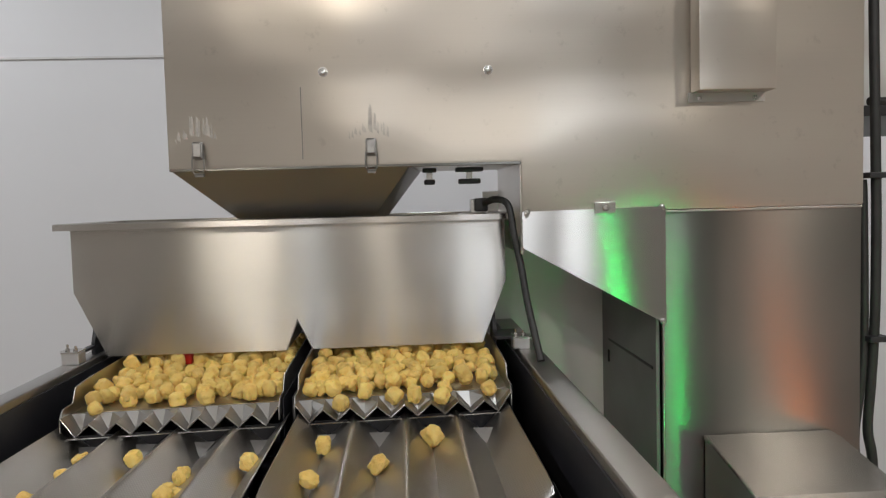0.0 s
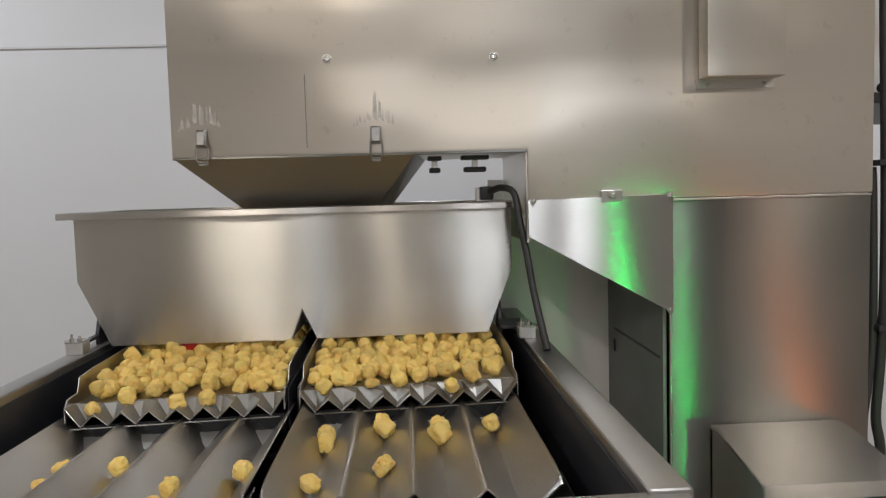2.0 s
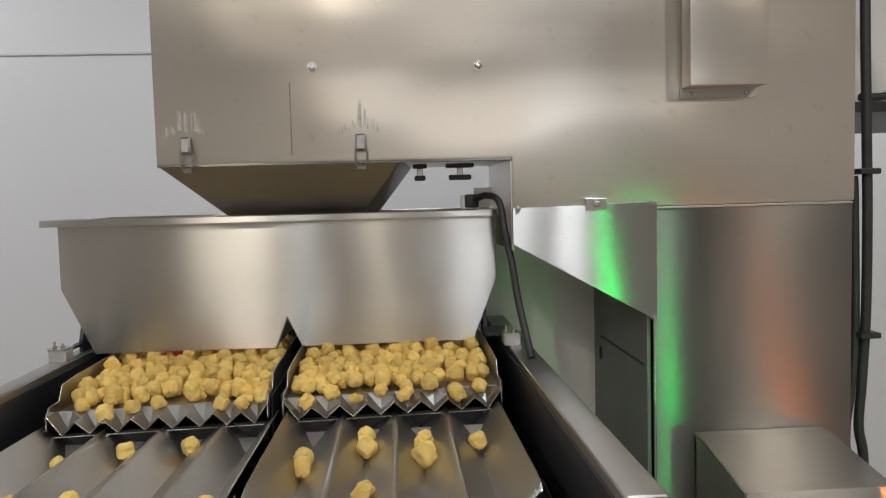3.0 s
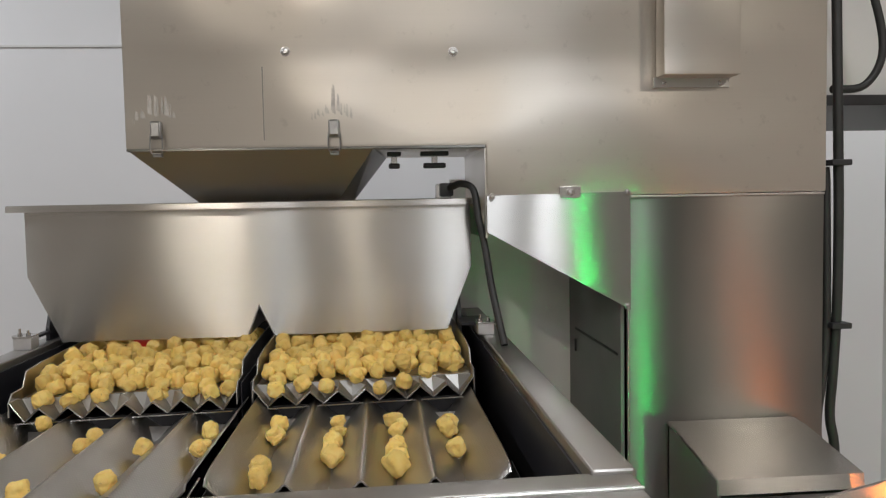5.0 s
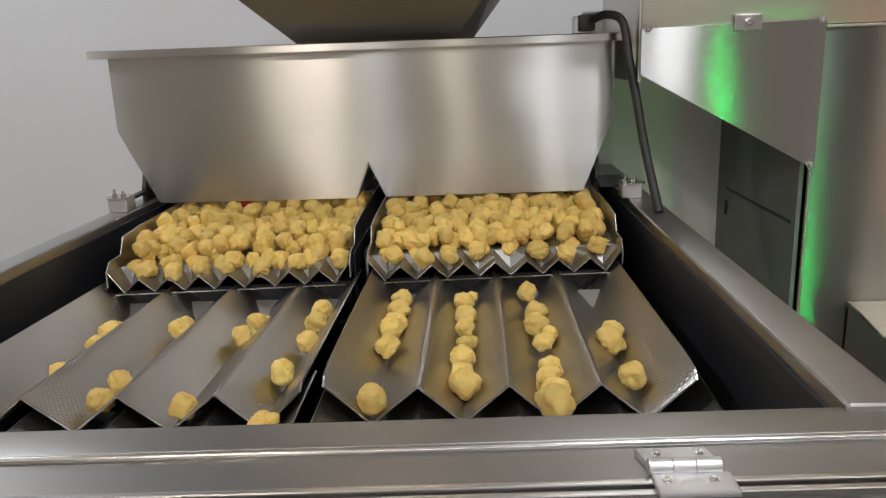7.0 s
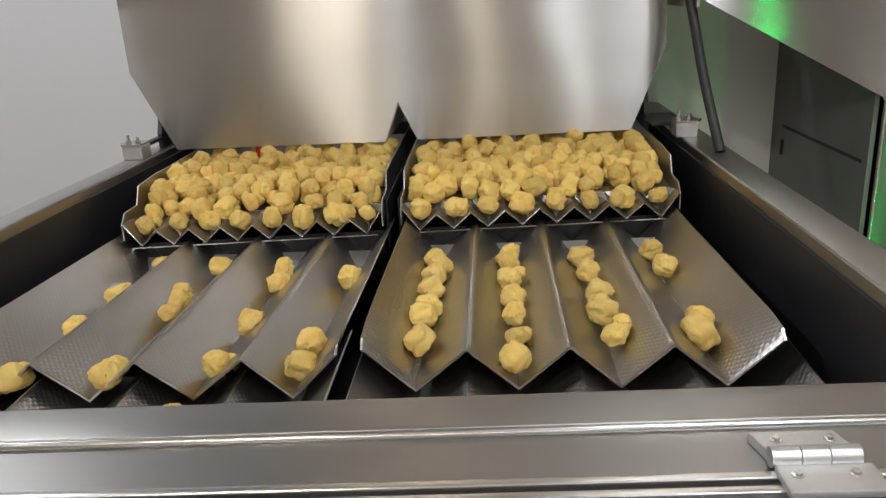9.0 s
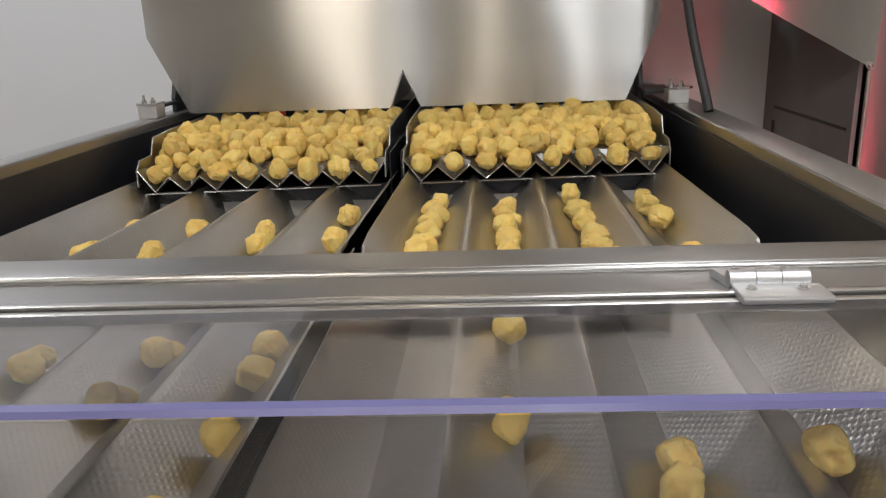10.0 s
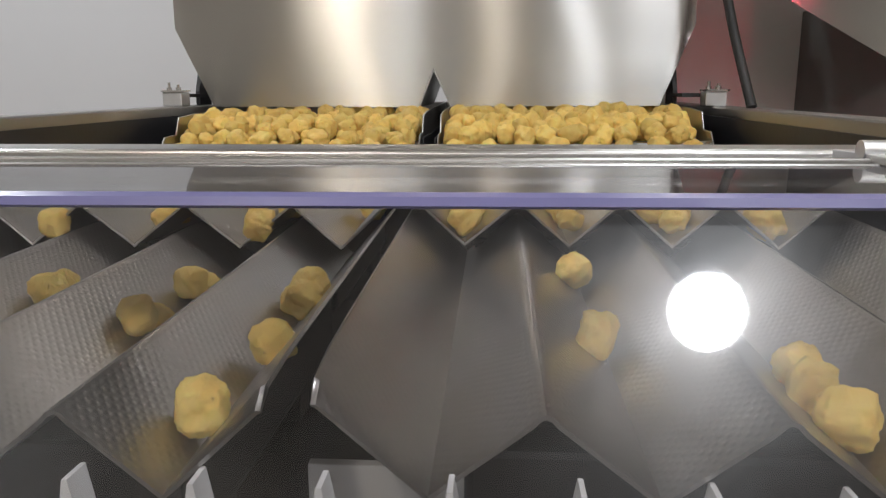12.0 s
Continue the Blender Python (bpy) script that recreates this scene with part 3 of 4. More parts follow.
def lid():
    ob = thing("clear_lid", None, "hinged clear acrylic lid with a violet folded edge", "machine lid")
    x0, x1, ye, ze = FX0 + 0.004, FX1 + 0.006, 1.625, 1.4418
    top = part("top_sheet", box((x0, ye, ze - 0.004), (x1, 1.7142, ze + 0.0)), ACRYLIC, ob, "clear acrylic top sheet")
    d = Vector((0, -math.cos(radians(SLOPE)), -math.sin(radians(SLOPE))))
    n = Vector((0, -math.sin(radians(SLOPE)), math.cos(radians(SLOPE))))
    a = Vector((0, ye - 0.0045, ze - 0.004))
    pts = [a, a + d * 0.36, a + d * 0.36 - n * 0.004, a - n * 0.004]
    front = part("front_sheet", prism([(p.y, p.z) for p in pts], "x", x0, x1), HAZY, ob, "clear sloping front sheet")
    for s in (top, front):
        s.visible_shadow = False
    edge = prism([(ye + 0.0, ze + 0.0004), (ye - 0.0035, ze - 0.0006), (ye - 0.0046, ze - 0.0032), (ye - 0.002, ze - 0.0044), (ye + 0.0, ze - 0.0042)], "x", x0, x1)
    part("folded_edge", edge, BLUE, ob, "violet tinted edge")
    hinge = part("hinge", prism([(0.2455, 1.754), (0.2835, 1.754), (0.2875, 1.737), (0.2495, 1.737)], "z", 1.4405, 1.4455, 0.0007), ALU, ob, "cast aluminium hinge with four bolts")
    part("lid_leaf", box((0.2485, 1.709, 1.4420), (0.2895, 1.7285, 1.4455), 0.0012), ALU, hinge)
    for i in range(3):
        xa, wide = 0.2480 + (0.0, 0.0125, 0.0245)[i], (0.0121, 0.0116, 0.0130)[i]
        smooth(part("knuckle", add_tube(bmesh.new(), [(xa, 1.7325, 1.4465), (xa + wide, 1.7325, 1.4465)], 0.0046, 14), ALU, hinge))
    for x in (0.2555, 0.279):
        for y, z in ((1.7465, 1.4455), (1.7205, 1.4455)):
            bolt = bmesh.new()
            add_tube(bolt, [(x, y, z - 0.001), (x, y, z + 0.0006)], 0.0026, 12)
            add_tube(bolt, [(x, y, z + 0.0006), (x, y, z + 0.0020)], 0.0017, 6)
            part("bolt", bolt, BRIGHT, hinge)
    for piece in [*ob.children, *hinge.children]:
        for v in piece.data.vertices:
            v.co.y += FRONT_SKEW * (v.co.x - 0.1)
    return ob


lid()


# ---- vibrating pans ----
LANE_R = [0.029, 0.109, 0.186, 0.262, 0.341]
LANE_L = [-0.314, -0.232, -0.148, -0.064, 0.011]
LANE3_R = [0.027, 0.110, 0.193, 0.275, 0.352]
LANE3_L = [-0.318, -0.234, -0.150, -0.068, 0.009]
DEEP = 0.033


def vee(edges, deep, raise_ends):
    """Cross-section of a pan of V lanes with softened folds: x and height."""
    pts = []
    n = len(edges) - 1
    for i in range(n):
        a, b = edges[i], edges[i + 1]
        m = (a + b) / 2
        if i == 0:
            pts += [(a, raise_ends), (a + 0.002, raise_ends - 0.003)]
        else:
            pts += [(a - 0.0055, -0.0046), (a - 0.003, -0.0018), (a, -0.0006), (a + 0.003, -0.0018), (a + 0.0055, -0.0046)]
        pts += [(m - 0.003, -deep + 0.0025), (m, -deep), (m + 0.003, -deep + 0.0025)]
        if i == n - 1:
            pts += [(b - 0.002, raise_ends - 0.003), (b, raise_ends)]
    return pts


def lane_pan(name, edges, y_front, z_front, y_back, z_back, label):
    ob = thing(name, None, label, "vibrating pan")
    prof = vee(edges, DEEP, 0.010)
    # the outer corners are cut round at the front
    rows = []
    for u in [0, 0.006, 0.02] + [0.1 * k for k in range(1, 11)]:
        y, z = y_front + (y_back - y_front) * u, z_front + (z_back - z_front) * u
        cut = max(0.0, 0.010 - (y - y_front)) * 0.9
        rows.append([(x, y, z + min(h, 0.010 - cut if h > 0 else h)) for x, h in prof])
    smooth(part("trough", sheet(rows, 0.0018), PAN, ob), 30)
    for i in range(len(edges) - 1 if name == "lane_pan" else 0):
        m = (edges[i] + edges[i + 1]) / 2
        zb = z_back - DEEP + 0.0015
        yb = y_back - 0.040
        rows = [[(m - 0.002, yb - 0.030, zb), (m + 0.002, yb - 0.030, zb)], [(m - 0.015, yb, zb + 0.0125), (m + 0.015, yb, zb + 0.0125)]]
        part("end_gusset", sheet(rows, 0.001), DULL, ob, "small bright gusset")
    xm = (edges[0] + edges[-1]) / 2
    part("drive_beam", box((xm - 0.11, y_front + 0.05, z_front - 0.10), (xm + 0.11, y_back - 0.02, z_front - DEEP - 0.006), 0.004), BLACK, ob, "dark drive beam")
    part("drive_spring", box((xm - 0.06, y_front + 0.10, 1.16), (xm + 0.06, y_front + 0.16, z_front - 0.10), 0.004), BLACK, ob)
    return ob


P2F, P2B, P3F, P3B = 1.963, 2.335, 1.643, 2.03
lane_pan("lane_pan", LANE_R, P2F, 1.391, P2B, 1.384, "embossed steel pan with four V lanes, well filled with snacks")
lane_pan("lane_pan", LANE_L, P2F, 1.387, P2B, 1.380, "embossed steel pan with four V lanes, thinly filled")
lane_pan("outlet_pan", LANE3_R, P3F, 1.363, P3B, 1.371, "lower embossed steel pan with four V lanes under the lid")
lane_pan("outlet_pan", LANE3_L, P3F, 1.360, P3B, 1.368, "lower embossed steel pan with four V lanes under the lid")


PAN_SKEW, PAN_TILT = 0.045, 0.010


def spread_pan(x0, x1, z):
    """The first pan: a flat floor that ends in eight short V channels, each closed behind by a slope, and stepped side walls."""
    ob = thing("spreading_pan", None, "embossed steel pan with a zigzag lip, heaped with snacks", "vibrating pan")
    n = 8
    p = (x1 - x0) / n
    xs = [x0 + p * 0.5 * k for k in range(2 * n + 1)]
    flat, lip = 2.342, 2.302
    rows = [[(x, 2.80, z + 0.008) for x in xs], [(x, flat, z) for x in xs]]
    part("trough", sheet(rows, 0.0016), PAN, ob)
    zig = [(x, 0.005 if k % 2 == 0 else 0.0225) for k, x in enumerate(xs)]
    zig[0], zig[-1] = (x0, -0.004), (x1, -0.004)
    rows = [[(x, flat, z) for x in xs], [(x, lip + 0.022, z - d * 0.92) for x, d in zig], [(x, lip, z - d) for x, d in zig]]
    part("zigzag_lip", sheet(rows, 0.0016), LIP, ob, "bright zigzag lip")
    rim = bmesh.new()
    add_tube(rim, [(x, lip - 0.0002, z - d - 0.0008) for x, d in zig], 0.0011, 6)
    part("lip_edge", rim, BRIGHT, ob, "bright cut edge of the lip")
    part("fold_line", box((x0 + 0.001, flat - 0.0005, z + 0.0003), (x1 - 0.001, flat + 0.0012, z + 0.0012)), BRIGHT, ob)
    part("lip_strip", box((x0 + 0.006, lip - 0.001, z - 0.0268), (x1 - 0.006, lip + 0.0005, z - 0.0252)), BRIGHT, ob, "thin strip under the lip")
    part("pan_base", box((x0 + 0.004, lip + 0.03, z - 0.06), (x1 - 0.004, 2.80, z - 0.030)), BLACK, ob)
    side = [(lip, z - 0.016), (lip, z + 0.002), (lip + 0.012, z + 0.014), (lip + 0.046, z + 0.015), (lip + 0.058, z + 0.036), (lip + 0.12, z + 0.040), (2.80, z + 0.046), (2.80, z), (flat, z - 0.002)]
    for x, s in ((x0 - 0.0018, -1), (x1, 1)):
        part("side_wall", prism(side, "x", x, x + 0.0018), PAN, ob)
        edge = bmesh.new()
        add_tube(edge, [(x + 0.0009, y, h) for y, h in side[:6]], 0.0011, 6)
        part("wall_edge", edge, DULL, ob)
        # black strip paints the shade deep in the gap outside the wall
        part("outer_liner", box((x + s * 0.003, lip + 0.02, z - 0.05), (x + s * 0.005, 2.79, z + 0.010)), BLACK, ob, "black strip added beside the wall, standing in for shade in the gap")
    part("drive_spring", box(((x0 + x1) / 2 - 0.06, 2.5, 1.16), ((x0 + x1) / 2 + 0.06, 2.6, z - 0.06), 0.004), BLACK, ob)
    for piece in ob.children:
        for v in piece.data.vertices:
            if v.co.z > 1.17:
                v.co.z += PAN_TILT * v.co.x
            v.co.y += PAN_SKEW * v.co.x
    return ob


P1Z = 1.404
spread_pan(0.024, 0.346, P1Z)
spread_pan(-0.307, 0.0, P1Z)


def red_cap():
    return tagged(part("red_cap", box((-0.220, 2.548, P1Z + 0.020), (-0.190, 2.568, P1Z + 0.041), 0.005), RED_PLASTIC), "small red plastic cap lying on the snacks under the hopper", "cap")


red_cap()


# ---- collecting bins under the outlet ----
def collecting_trough():
    ob = thing("collecting_trough", None, "white plastic collecting trough with pointed dividers under the pans", "trough")
    # black here is the shade under the pans, put into the floor's colour
    part("trough_floor", box((FX0 + 0.004, 1.50, 1.165), (FX1 - 0.004, 1.715, 1.175)), BLACK, ob)
    part("bright_plate", box((0.010, 1.70, 1.175), (0.127, 1.706, 1.311), 0.001), LINER, ob, "white plate")
    for k in range(15):
        x = -0.287 + k * 0.0455
        part("divider", prism([(x - 0.010, 1.175), (x + 0.010, 1.175), (x + 0.006, 1.31), (x + 0.001, 1.338), (x - 0.001, 1.338), (x - 0.006, 1.31)], "y", 1.632, 1.645), WHITE, ob, "white pointed divider")
    return ob


collecting_trough()


# ---- signal lamp behind the camera ----
def signal_lamp():
    mast = thing("signal_mast", None, "steel mast with an orange lamp beside the operator's side", "signal mast")
    part("pole", box((0.855, 1.345, 0.0), (0.885, 1.375, 1.01), 0.003), BRIGHT, mast)
    part("foot", box((0.79, 1.28, 0.0), (0.95, 1.44, 0.02), 0.004), BLACK, mast)
    part("orange_lamp", add_tube(bmesh.new(), [(1.42, 1.36, 0.90), (1.42, 1.36, 1.0)], 0.016, 16), ORANGE_GLOW, mast, "orange lamp")
    part("orange_arm", box((0.885, 1.35, 0.88), (1.39, 1.37, 0.90)), BLACK, mast)
    # unseen plate, added to cut the lamp's spill on the upper casing
    part("visor", box((0.78, 1.34, 1.147), (0.96, 1.485, 1.152)), BLACK, mast, "unseen black plate added to keep green light off the upper casing")
    part("visor_post", box((0.865, 1.318, 0.9), (0.875, 1.328, 1.147)), BLACK, mast)
    part("visor_arm", box((0.86, 1.318, 1.147), (0.88, 1.345, 1.152)), BLACK, mast)
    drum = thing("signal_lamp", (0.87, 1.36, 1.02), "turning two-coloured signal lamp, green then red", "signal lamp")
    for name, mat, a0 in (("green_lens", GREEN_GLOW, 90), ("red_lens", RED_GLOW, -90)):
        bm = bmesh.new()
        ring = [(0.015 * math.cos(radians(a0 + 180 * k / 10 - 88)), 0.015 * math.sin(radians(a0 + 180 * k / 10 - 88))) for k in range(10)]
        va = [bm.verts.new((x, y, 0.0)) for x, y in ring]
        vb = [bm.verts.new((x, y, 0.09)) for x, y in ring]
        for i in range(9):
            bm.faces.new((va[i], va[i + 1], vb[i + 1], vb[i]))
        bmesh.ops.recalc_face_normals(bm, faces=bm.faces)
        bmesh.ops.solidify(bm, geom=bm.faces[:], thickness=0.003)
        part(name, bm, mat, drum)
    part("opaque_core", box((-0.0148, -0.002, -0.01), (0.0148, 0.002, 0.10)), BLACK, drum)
    return drum


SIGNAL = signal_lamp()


# ---- snacks ----
def snack_mesh(seed, kind):
    """A puffed cube with bulging faces, a dimple or two and a rough crust; kind 1 is two or three grown together."""
    rnd = random.Random(seed)
    bm = bmesh.new()
    blobs = [((0, 0, 0), 0.0118)]
    if kind == 1:
        blobs += [((rnd.uniform(0.015, 0.018), rnd.uniform(-0.005, 0.005), rnd.uniform(-0.003, 0.004)), rnd.uniform(0.0085, 0.0108))]
        if seed % 2:
            blobs += [((rnd.uniform(0.004, 0.012), rnd.choice((-1, 1)) * 0.0125, rnd.uniform(0.0, 0.005)), 0.0072)]
    for (cx, cy, cz), r in blobs:
        blob = bmesh.new()
        bmesh.ops.create_cube(blob, size=2.0)
        bmesh.ops.subdivide_edges(blob, edges=blob.edges[:], cuts=13, use_grid_fill=True)
        off = Vector((rnd.uniform(-9, 9), rnd.uniform(-9, 9), rnd.uniform(-9, 9)))
        stretch = Vector((rnd.uniform(0.94, 1.16), rnd.uniform(0.9, 1.06), rnd.uniform(0.82, 0.98)))
        power = rnd.uniform(2.3, 3.5)
        turn = Euler([rnd.uniform(0, 6.28) for _ in range(3)]).to_matrix()
        faces = [Vector((1, 0, 0)), Vector((0, 1, 0)), Vector((0, 0, 1)), Vector((-1, 0, 0)), Vector((0, -1, 0)), Vector((0, 0, -1))]
        rnd.shuffle(faces)
        dents = [((f + Vector((rnd.uniform(-0.3, 0.3), rnd.uniform(-0.3, 0.3), rnd.uniform(-0.3, 0.3)))).normalized(), rnd.uniform(0.08, 0.24), rnd.uniform(0.16, 0.30)) for f in faces[:3]]
        crease = Vector((rnd.gauss(0, 1), rnd.gauss(0, 1), rnd.gauss(0, 1))).normalized(), faces[3], rnd.uniform(0.05, 0.24)
        for v in blob.verts:
            p = v.co.copy()
            sphere = p.normalized()
            q = p / (abs(p.x) ** power + abs(p.y) ** power + abs(p.z) ** power) ** (1 / power)
            k = 1 + 0.16 * noise.noise(sphere * 1.5 + off) + 0.09 * noise.noise(sphere * 3.6 + off) + 0.06 * noise.noise(sphere * 8.0 + off) + 0.04 * noise.noise(sphere * 19.0 + off)
            for d, depth, wide in dents:
                k -= depth * math.exp(-((sphere - d).length / wide) ** 2)
            k -= crease[2] * math.exp(-(sphere.dot(crease[0]) / 0.14) ** 2) * max(0.0, sphere.dot(crease[1]))
            q = Vector((q.x * stretch.x, q.y * stretch.y, q.z * stretch.z)) * k * r
            v.co = (turn @ q if kind == 1 else q) + Vector((cx, cy, cz))
        scratch = bpy.data.meshes.new("scratch")
        blob.to_mesh(scratch)
        blob.free()
        bm.from_mesh(scratch)
        bpy.data.meshes.remove(scratch)
    me = bpy.data.meshes.new("puffed_snack")
    bm.normal_update()
    bm.to_mesh(me)
    bm.free()
    for p in me.polygons:
        p.use_smooth = True
    me.materials.append(SNACK)
    return me


SINGLES, TWINS = 10, 5
SNACKS = [snack_mesh(11 + i, 0) for i in range(SINGLES)] + [snack_mesh(40 + i, 1) for i in range(TWINS)]

# how far each pan has carried its load by each time
FLOW = {
    "spread": [(0, 0), (1.0, 0.008), (3.2, 0.050), (5.0, 0.080), (7.2, 0.112), (9.8, 0.15), (10.1, 0.152), (12, 0.152)],
    "right": [(0, 0), (1.1, 0.005), (3.2, 0.113), (5.0, 0.195), (7.0, 0.292), (9.0, 0.378), (10.0, 0.418), (10.2, 0.420), (12, 0.420)],
    "left": [(0, 0), (1.0, 0.010), (1.5, 0.042), (2.0, 0.072), (3.2, 0.182), (5.0, 0.365), (7.0, 0.575), (9.0, 0.785), (10.0, 0.885), (10.2, 0.89), (12, 0.89)],
}


def flow(pan, t):
    return float(np.interp(t, *zip(*FLOW[pan])))


def flow_time(pan, d):
    """The time at which a pan has carried its load by d; past the ends it goes on at the mean pace."""
    last = FLOW[pan][-1][1]
    if d <= 0:
        return d / last * 10
    if d >= last - 1e-6:
        return 99.0
    return float(np.interp(d, [q for _, q in FLOW[pan]], [p for p, _ in FLOW[pan]]))


CENTRES = {("right", i): (0.070, 0.148, 0.224, 0.299)[i] for i in range(4)} | {("left", i): (-0.252, -0.180, -0.095, -0.024)[i] for i in range(4)}
CENTRES3 = {("right", i): (0.070, 0.148, 0.227, 0.309)[i] for i in range(4)} | {("left", i): (-0.274, -0.195, -0.110, -0.026)[i] for i in range(4)}
ENTER, LEAVE = 2.262, 1.958

# seen on the lanes: side, lane, time, places along the lane
SEEDS = [
    ("right", 0, 0.0, (2.232, 2.093,)),
    ("right", 1, 0.0, (2.14,)),
    ("left", 3, 0.0, (2.185,)),
    ("left", 2, 0.0, (2.131, 2.066,)),
    ("left", 1, 0.0, (2.221,)),
    ("left", 0, 0.0, (2.215, 2.161, 2.068,)),
    ("right", 0, 2.5, (2.148, 2.012,)),
    ("right", 1, 2.5, (2.22, 2.05,)),
    ("right", 2, 2.5, (2.178,)),
    ("right", 3, 2.5, (2.323,)),
    ("left", 3, 2.5, (2.06,)),
    ("left", 1, 2.5, (2.094,)),
    ("left", 0, 2.5, (2.235,)),
    ("left", 2, 2.5, (2.012,)),
    ("right", 0, 5.5, (2.249, 2.177, 2.012,)),
    ("right", 1, 5.5, (2.225, 2.179, 2.14, 2.09,)),
    ("right", 2, 5.5, (2.244, 2.178, 2.109, 2.056,)),
    ("right", 3, 5.5, (2.196, 2.088,)),
    ("left", 3, 5.5, (2.204, 2.113,)),
    ("left", 2, 5.5, (2.133, 2.003,)),
    ("left", 1, 5.5, (2.19, 2.149, 1.987,)),
    ("left", 0, 5.5, (2.215, 2.086,)),
    ("right", 0, 6.5, (2.203, 2.128, 2.0, 1.965,)),
    ("right", 1, 6.5, (2.221, 2.171, 2.125, 2.102, 2.047,)),
    ("right", 2, 6.5, (2.204, 2.124, 2.073, 2.02,)),
    ("right", 3, 6.5, (2.158, 2.05,)),
    ("left", 3, 6.5, (2.184, 2.111, 1.994,)),
    ("left", 2, 6.5, (2.206, 2.044,)),
    ("left", 1, 6.5, (2.235, 2.094, 2.04,)),
    ("left", 0, 6.5, (2.229, 2.13, 2.085, 1.995,)),
    ("right", 0, 8.8, (2.238, 2.185, 2.145, 2.088, 2.021,)),
    ("right", 1, 8.8, (2.22, 2.168, 2.11, 2.07, 2.029, 1.988, 1.934,)),
    ("right", 2, 8.8, (2.231, 2.186, 2.124, 2.083, 2.035, 2.013, 1.929,)),
    ("right", 3, 8.8, (2.25, 2.196, 2.065, 1.951,)),
    ("left", 3, 8.8, (2.211, 2.049, 2.005,)),
    ("left", 2, 8.8, (2.201, 2.094, 2.01, 1.95,)),
    ("left", 1, 8.8, (2.158, 2.126, 1.978,)),
    ("left", 0, 8.8, (2.178, 2.09, 2.008, 1.948,)),
    ("right", 0, 9.5, (2.257, 2.185, 2.117, 2.051, 1.986,)),
    ("right", 1, 9.5, (2.22, 2.14, 2.061, 1.989, 1.954,)),
    ("right", 2, 9.5, (2.281, 2.212, 2.158, 2.093, 2.049, 1.992,)),
    ("right", 3, 9.5, (2.26, 2.166, 2.034,)),
    ("left", 3, 9.5, (2.248, 2.145, 1.974, 1.945,)),
    ("left", 2, 9.5, (2.167, 2.125, 2.026, 1.942,)),
    ("left", 1, 9.5, (2.19, 2.092, 2.059,)),
    ("left", 0, 9.5, (2.199, 2.094, 2.021,)),
]

# seen on the outlet pans once they stand still: side, lane, place
RESTING = [
    ("left", 3, 1.683), ("left", 3, 1.762), ("left", 3, 1.838), ("left", 3, 1.866), ("left", 2, 1.802), ("left", 2, 1.872), ("left", 1, 1.85),
    ("right", 1, 1.905), ("right", 1, 1.775), ("right", 2, 1.683), ("right", 2, 1.708), ("right", 2, 1.735), ("right", 3, 1.745),
]


def snack(x, y, z, seed, rows, twin=False, size=1.0):
    rnd = random.Random(seed)
    me = SNACKS[SINGLES + seed % TWINS] if twin else SNACKS[seed % SINGLES]
    ob = tagged(new("puffed_snack", me), "golden yellow puffed snack cube, dented and speckled", "snack", "puffed snacks")
    k = size * rnd.uniform(0.92, 1.1) * (0.86 if twin else 1.0)
    ob.scale = (k, k, k)
    turn = Euler([rnd.uniform(0, 6.28) for _ in range(3)]).to_matrix().to_4x4() if not twin else Euler((rnd.uniform(-0.3, 0.3), rnd.uniform(-0.3, 0.3), 1.57 + rnd.uniform(-0.3, 0.3))).to_matrix().to_4x4()
    MOVES.append((ob, [(t, Matrix.Translation(p) @ turn) for t, p in rows]))
    return ob


MOVES = []


def on_pan(x, y, z):
    """A place over the spreading pans, which stand a little askew."""
    return x, y + PAN_SKEW * x, P1Z + z + PAN_TILT * x


def lane_floor(pan, y, side):
    """Height at which a snack sits in a lane."""
    lift = 0.0 if side == "right" else -0.004
    if pan == 2:
        return 1.391 - (y - P2F) / (P2B - P2F) * 0.007 - DEEP + 0.0165 + lift
    return 1.3625 + (y - P3F) / (P3B - P3F) * 0.008 - DEEP + 0.0165 + lift * 0.7


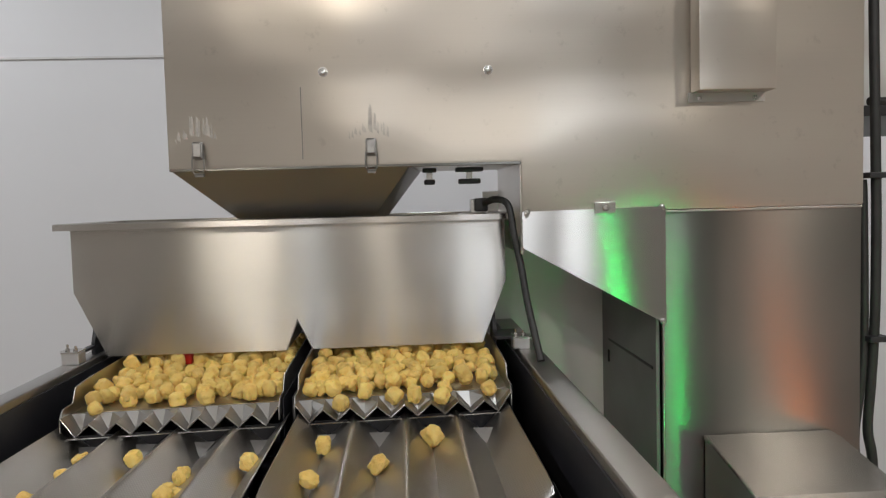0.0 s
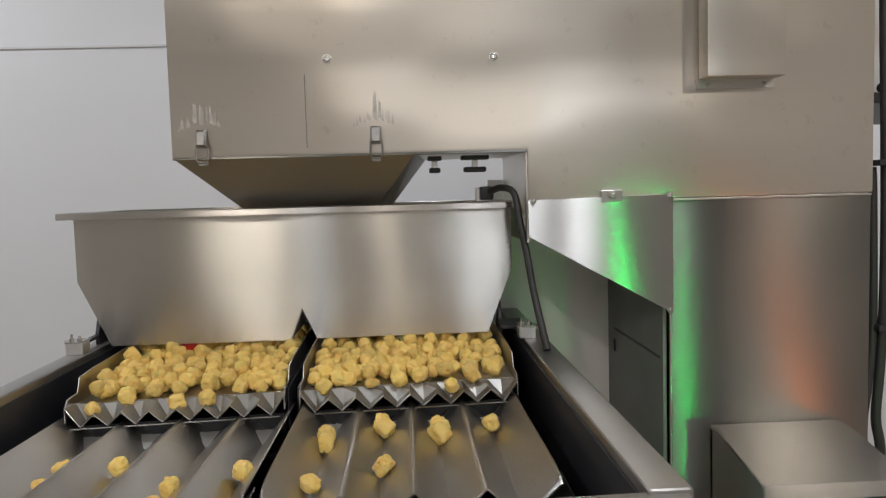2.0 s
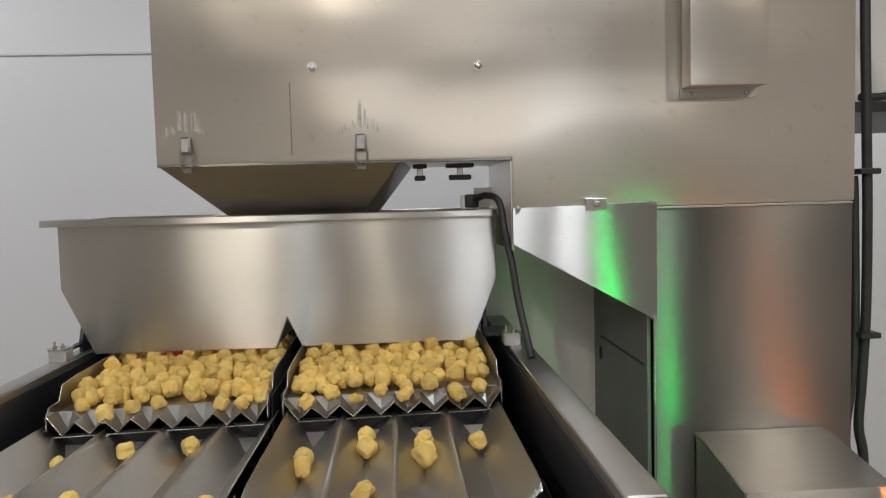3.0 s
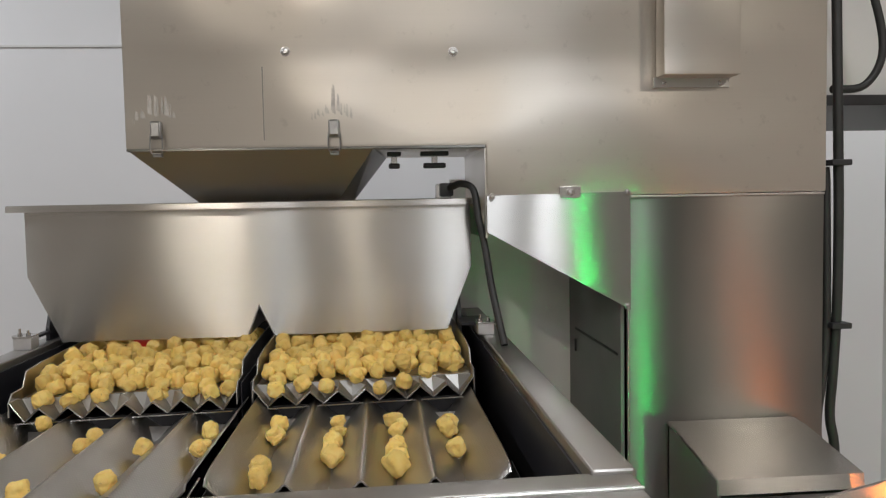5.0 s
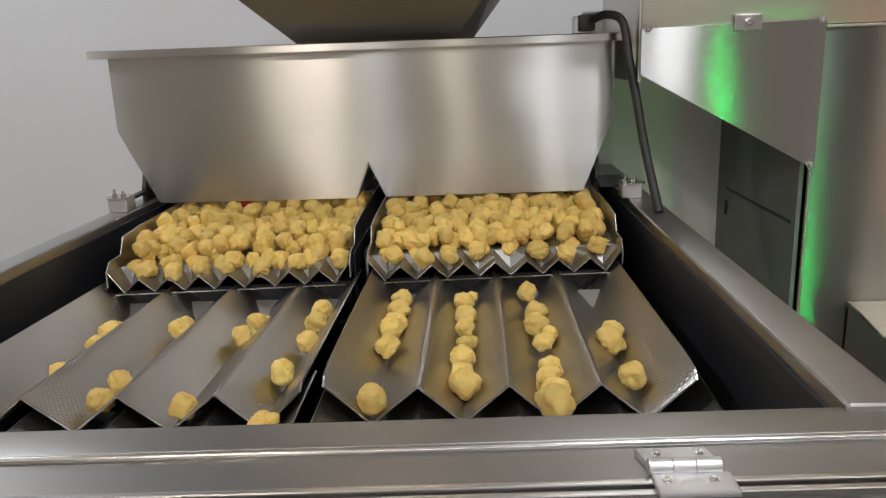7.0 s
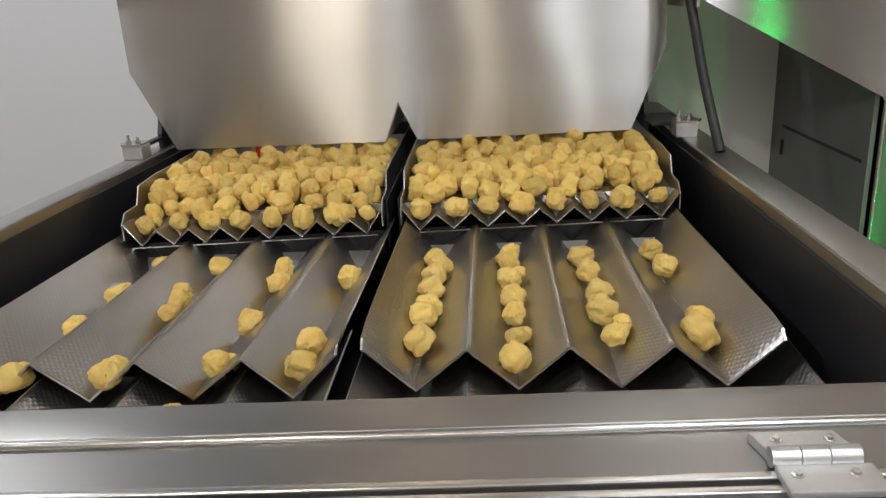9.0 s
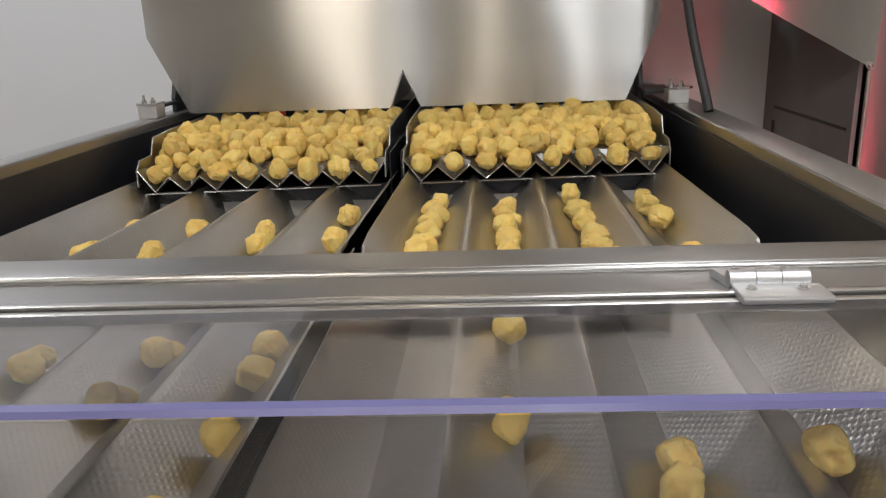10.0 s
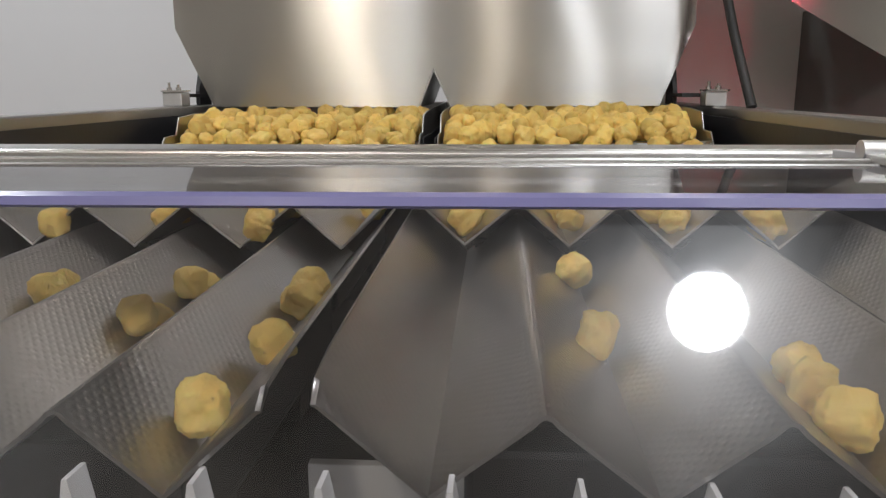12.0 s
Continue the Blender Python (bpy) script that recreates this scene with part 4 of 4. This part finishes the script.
def snacks():
    seen = {}
    for side, lane, t, ys in SEEDS:
        for y in ys:
            enter = flow_time(side, flow(side, t) - (ENTER - y))
            mine = seen.setdefault((side, lane), [])
            gap = 0.30 if side == "left" else 0.34
            if all(abs(enter - e) > gap for e in mine):
                mine.append(enter)
    rnd = random.Random(5)
    taken = []
    rest = {}
    for side, lane, y in RESTING:
        rest.setdefault((side, lane), []).append(y)
    seed = 0
    for (side, lane), times in sorted(seen.items()):
        x2, x3 = CENTRES[side, lane], CENTRES3[side, lane]
        spots = sorted(rest.get((side, lane), []))
        outs = [flow_time(side, (flow(side, e) if e >= 0 else e / 10 * FLOW[side][-1][1]) + ENTER - LEAVE) for e in sorted(times)]
        outs = [o for o in outs if o < 9.9]
        for e in sorted(times):
            seed += 1
            jx, x1 = rnd.uniform(-0.004, 0.004), x2 + (0.0195 if seed % 2 else -0.0195) + rnd.uniform(-0.005, 0.005)
            x1 = max(0.040, min(0.330, x1)) if side == "right" else max(-0.291, min(-0.016, x1))
            layer = (seed // 2) % 2 if side == "right" else 0
            start = flow(side, e) if e >= 0 else flow(side, 0) + e / 10 * FLOW[side][-1][1]
            keys = sorted({0.0, 12.0, *[t for t, _ in FLOW[side]], *[t for t, _ in FLOW["spread"]]})
            if 0 < e < 12:
                keys = sorted({*keys, e - 0.15, e, e + 0.12} - {k for k in keys if abs(k - e) < 0.2 and 0 < k < 12})
            out = flow_time(side, start + ENTER - LEAVE)
            rank = len([o for o in outs if o > out])
            stop = spots[-1 - rank] if out < 9.9 and rank < len(spots) else None
            if stop is not None:
                rest[side, lane].remove(stop)
            if out < 11.8:
                cross = {out - 0.03, out + 0.09} | ({10.1} if stop is not None else {out + 1.3, out + 1.5})
                keys = sorted({k for k in keys if k < out - 0.1 or k == 0} | {12.0} | cross)
                keys = [k for k in keys if 0 <= k <= 12]
            rows = []
            for t in keys:
                if t < 0 or t > 12:
                    continue
                if t < e - 0.01:
                    d = flow("spread", e) - flow("spread", t)
                    u = max(0.0, min(1.0, (d - 0.012) / 0.03))
                    rows.append((t, on_pan(x1, 2.312 + d, -0.002 + u * (0.0125 + 0.0105 * layer))))
                    continue
                y = ENTER - (flow(side, t) - start)
                if y > LEAVE:
                    rows.append((t, (x2 + jx, y, lane_floor(2, y, side))))
                elif stop is not None:
                    u = min(1.0, max(0.0, (t - out - 0.09) / (10.1 - out - 0.09)))
                    y = 1.944 + (stop - 1.944) * u
                    rows.append((t, (x3 + jx, y, lane_floor(3, y, side))))
                elif t < out + 1.35:
                    y = 1.944 - 0.285 * max(0.0, min(1.0, (t - out - 0.09) / 1.2))
                    rows.append((t, (x3 + jx, y, lane_floor(3, y, side))))
                else:
                    rows.append((t, (x3, 1.60, 1.19)))
            clean = [rows[0]]
            for r in rows[1:]:
                if r[0] - clean[-1][0] > 0.03:
                    clean.append(r)
            if all(p[2] < 1.25 for _, p in clean):
                continue
            if clean[0][1][1] > 2.31:
                taken.append((clean[0][1][0], clean[0][1][1]))
            snack(0, 0, 0, seed * 7 + 3, clean, twin=rnd.random() < 0.22, size=rnd.uniform(0.9, 1.04))
    # heaps on the spreading pans: the bed goes on at its full pace, what lies on top lags behind near the lip
    end = FLOW["spread"][-1][1]

    def heap_rows(x, y, z, pace=1.0, rise=0.0):
        return [(t, on_pan(x, y - flow("spread", t) * pace, z + rise * flow("spread", t) / end)) for t, _ in FLOW["spread"]]

    count = 0
    hidden = bmesh.new()
    for x0, x1 in ((0.039, 0.331), (-0.292, -0.015)):
        for layer, (y0, z, near) in enumerate(((2.318 + end, 0.0105, 0.0222), (2.358, 0.0205, 0.0255), (2.54, 0.032, 0.035))):
            mine = list(taken) if layer == 0 else []
            for x, y in [(rnd.uniform(x0, x1), y0 + (2.72 - y0) * rnd.random() ** 1.3) for _ in range(2600)]:
                if any((x - a) ** 2 + (y - b) ** 2 < near ** 2 for a, b in mine):
                    continue
                mine.append((x, y))
                count += 1
                h = z + rnd.uniform(-0.003, 0.003)
                if y > 2.55:
                    turned = Matrix.Translation(on_pan(x, y, h)) @ Euler([rnd.uniform(0, 6.28) for _ in range(3)]).to_matrix().to_4x4()
                    first = len(hidden.verts)
                    hidden.from_mesh(SNACKS[count % SINGLES])
                    hidden.verts.ensure_lookup_table()
                    for v in hidden.verts[first:]:
                        v.co = turned @ v.co
                else:
                    lag = 1.0 if layer == 0 else min(1.0, 0.6 * (y - 2.352) / end)
                    snack(0, 0, 0, 1000 + count * 3, heap_rows(x, y, h - (0.006 if layer == 1 and y < 2.40 else 0.0), lag, 0.004 if layer == 1 and y < 2.5 else 0.0), twin=rnd.random() < 0.12, size=rnd.uniform(0.86, 0.98))
    # the row that comes to rest in the folds of the lip
    for x0, x1 in ((0.024, 0.346), (-0.307, 0.0)):
        for k in range(8):
            count += 1
            x = x0 + (x1 - x0) / 8 * (k + 0.5)
            back = rnd.uniform(-0.004, 0.005)
            snack(0, 0, 0, 3000 + count, [(t, on_pan(x, 2.312 + back + (end - flow("spread", t)) * 0.8, -0.003 if flow("spread", t) > 0.11 else 0.010)) for t, _ in FLOW["spread"]], twin=rnd.random() < 0.3)
    me = bpy.data.meshes.new("snack_heap")
    hidden.to_mesh(me)
    hidden.free()
    for p in me.polygons:
        p.use_smooth = True
    me.materials.append(SNACK)
    heap = tagged(new("snack_heap", me), "heap of golden puffed snacks at the back of the pans", "snacks", kind="stuff")
    MOVES.append((heap, [(t, Matrix.Translation((0, -flow("spread", t), 0))) for t, _ in FLOW["spread"]]))
    for side, lane, y in [(*k, y) for k, ys in sorted(rest.items()) for y in ys]:
        count += 1
        z = lane_floor(3, y, side)
        path = [(t, (CENTRES3[side, lane] + rnd.uniform(-0.003, 0.003), min(y + (FLOW["left"][-1][1] - flow("left", t)) * 0.3, P3B - 0.04), z)) for t in (0, 4, 9.0, 10.1, 12)]
        snack(0, 0, 0, 2000 + count, path, size=0.9)


snacks()


# ---- what moves ----
def motions():
    for ob, rows in MOVES:
        size = ob.scale.copy()
        walk(ob, rows)
        ob.scale = size
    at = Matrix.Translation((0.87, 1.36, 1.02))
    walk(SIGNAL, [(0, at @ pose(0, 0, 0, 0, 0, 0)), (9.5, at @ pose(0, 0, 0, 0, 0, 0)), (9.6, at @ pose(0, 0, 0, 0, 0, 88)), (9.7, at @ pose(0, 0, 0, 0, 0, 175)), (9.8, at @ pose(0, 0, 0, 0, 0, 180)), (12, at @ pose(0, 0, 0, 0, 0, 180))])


motions()
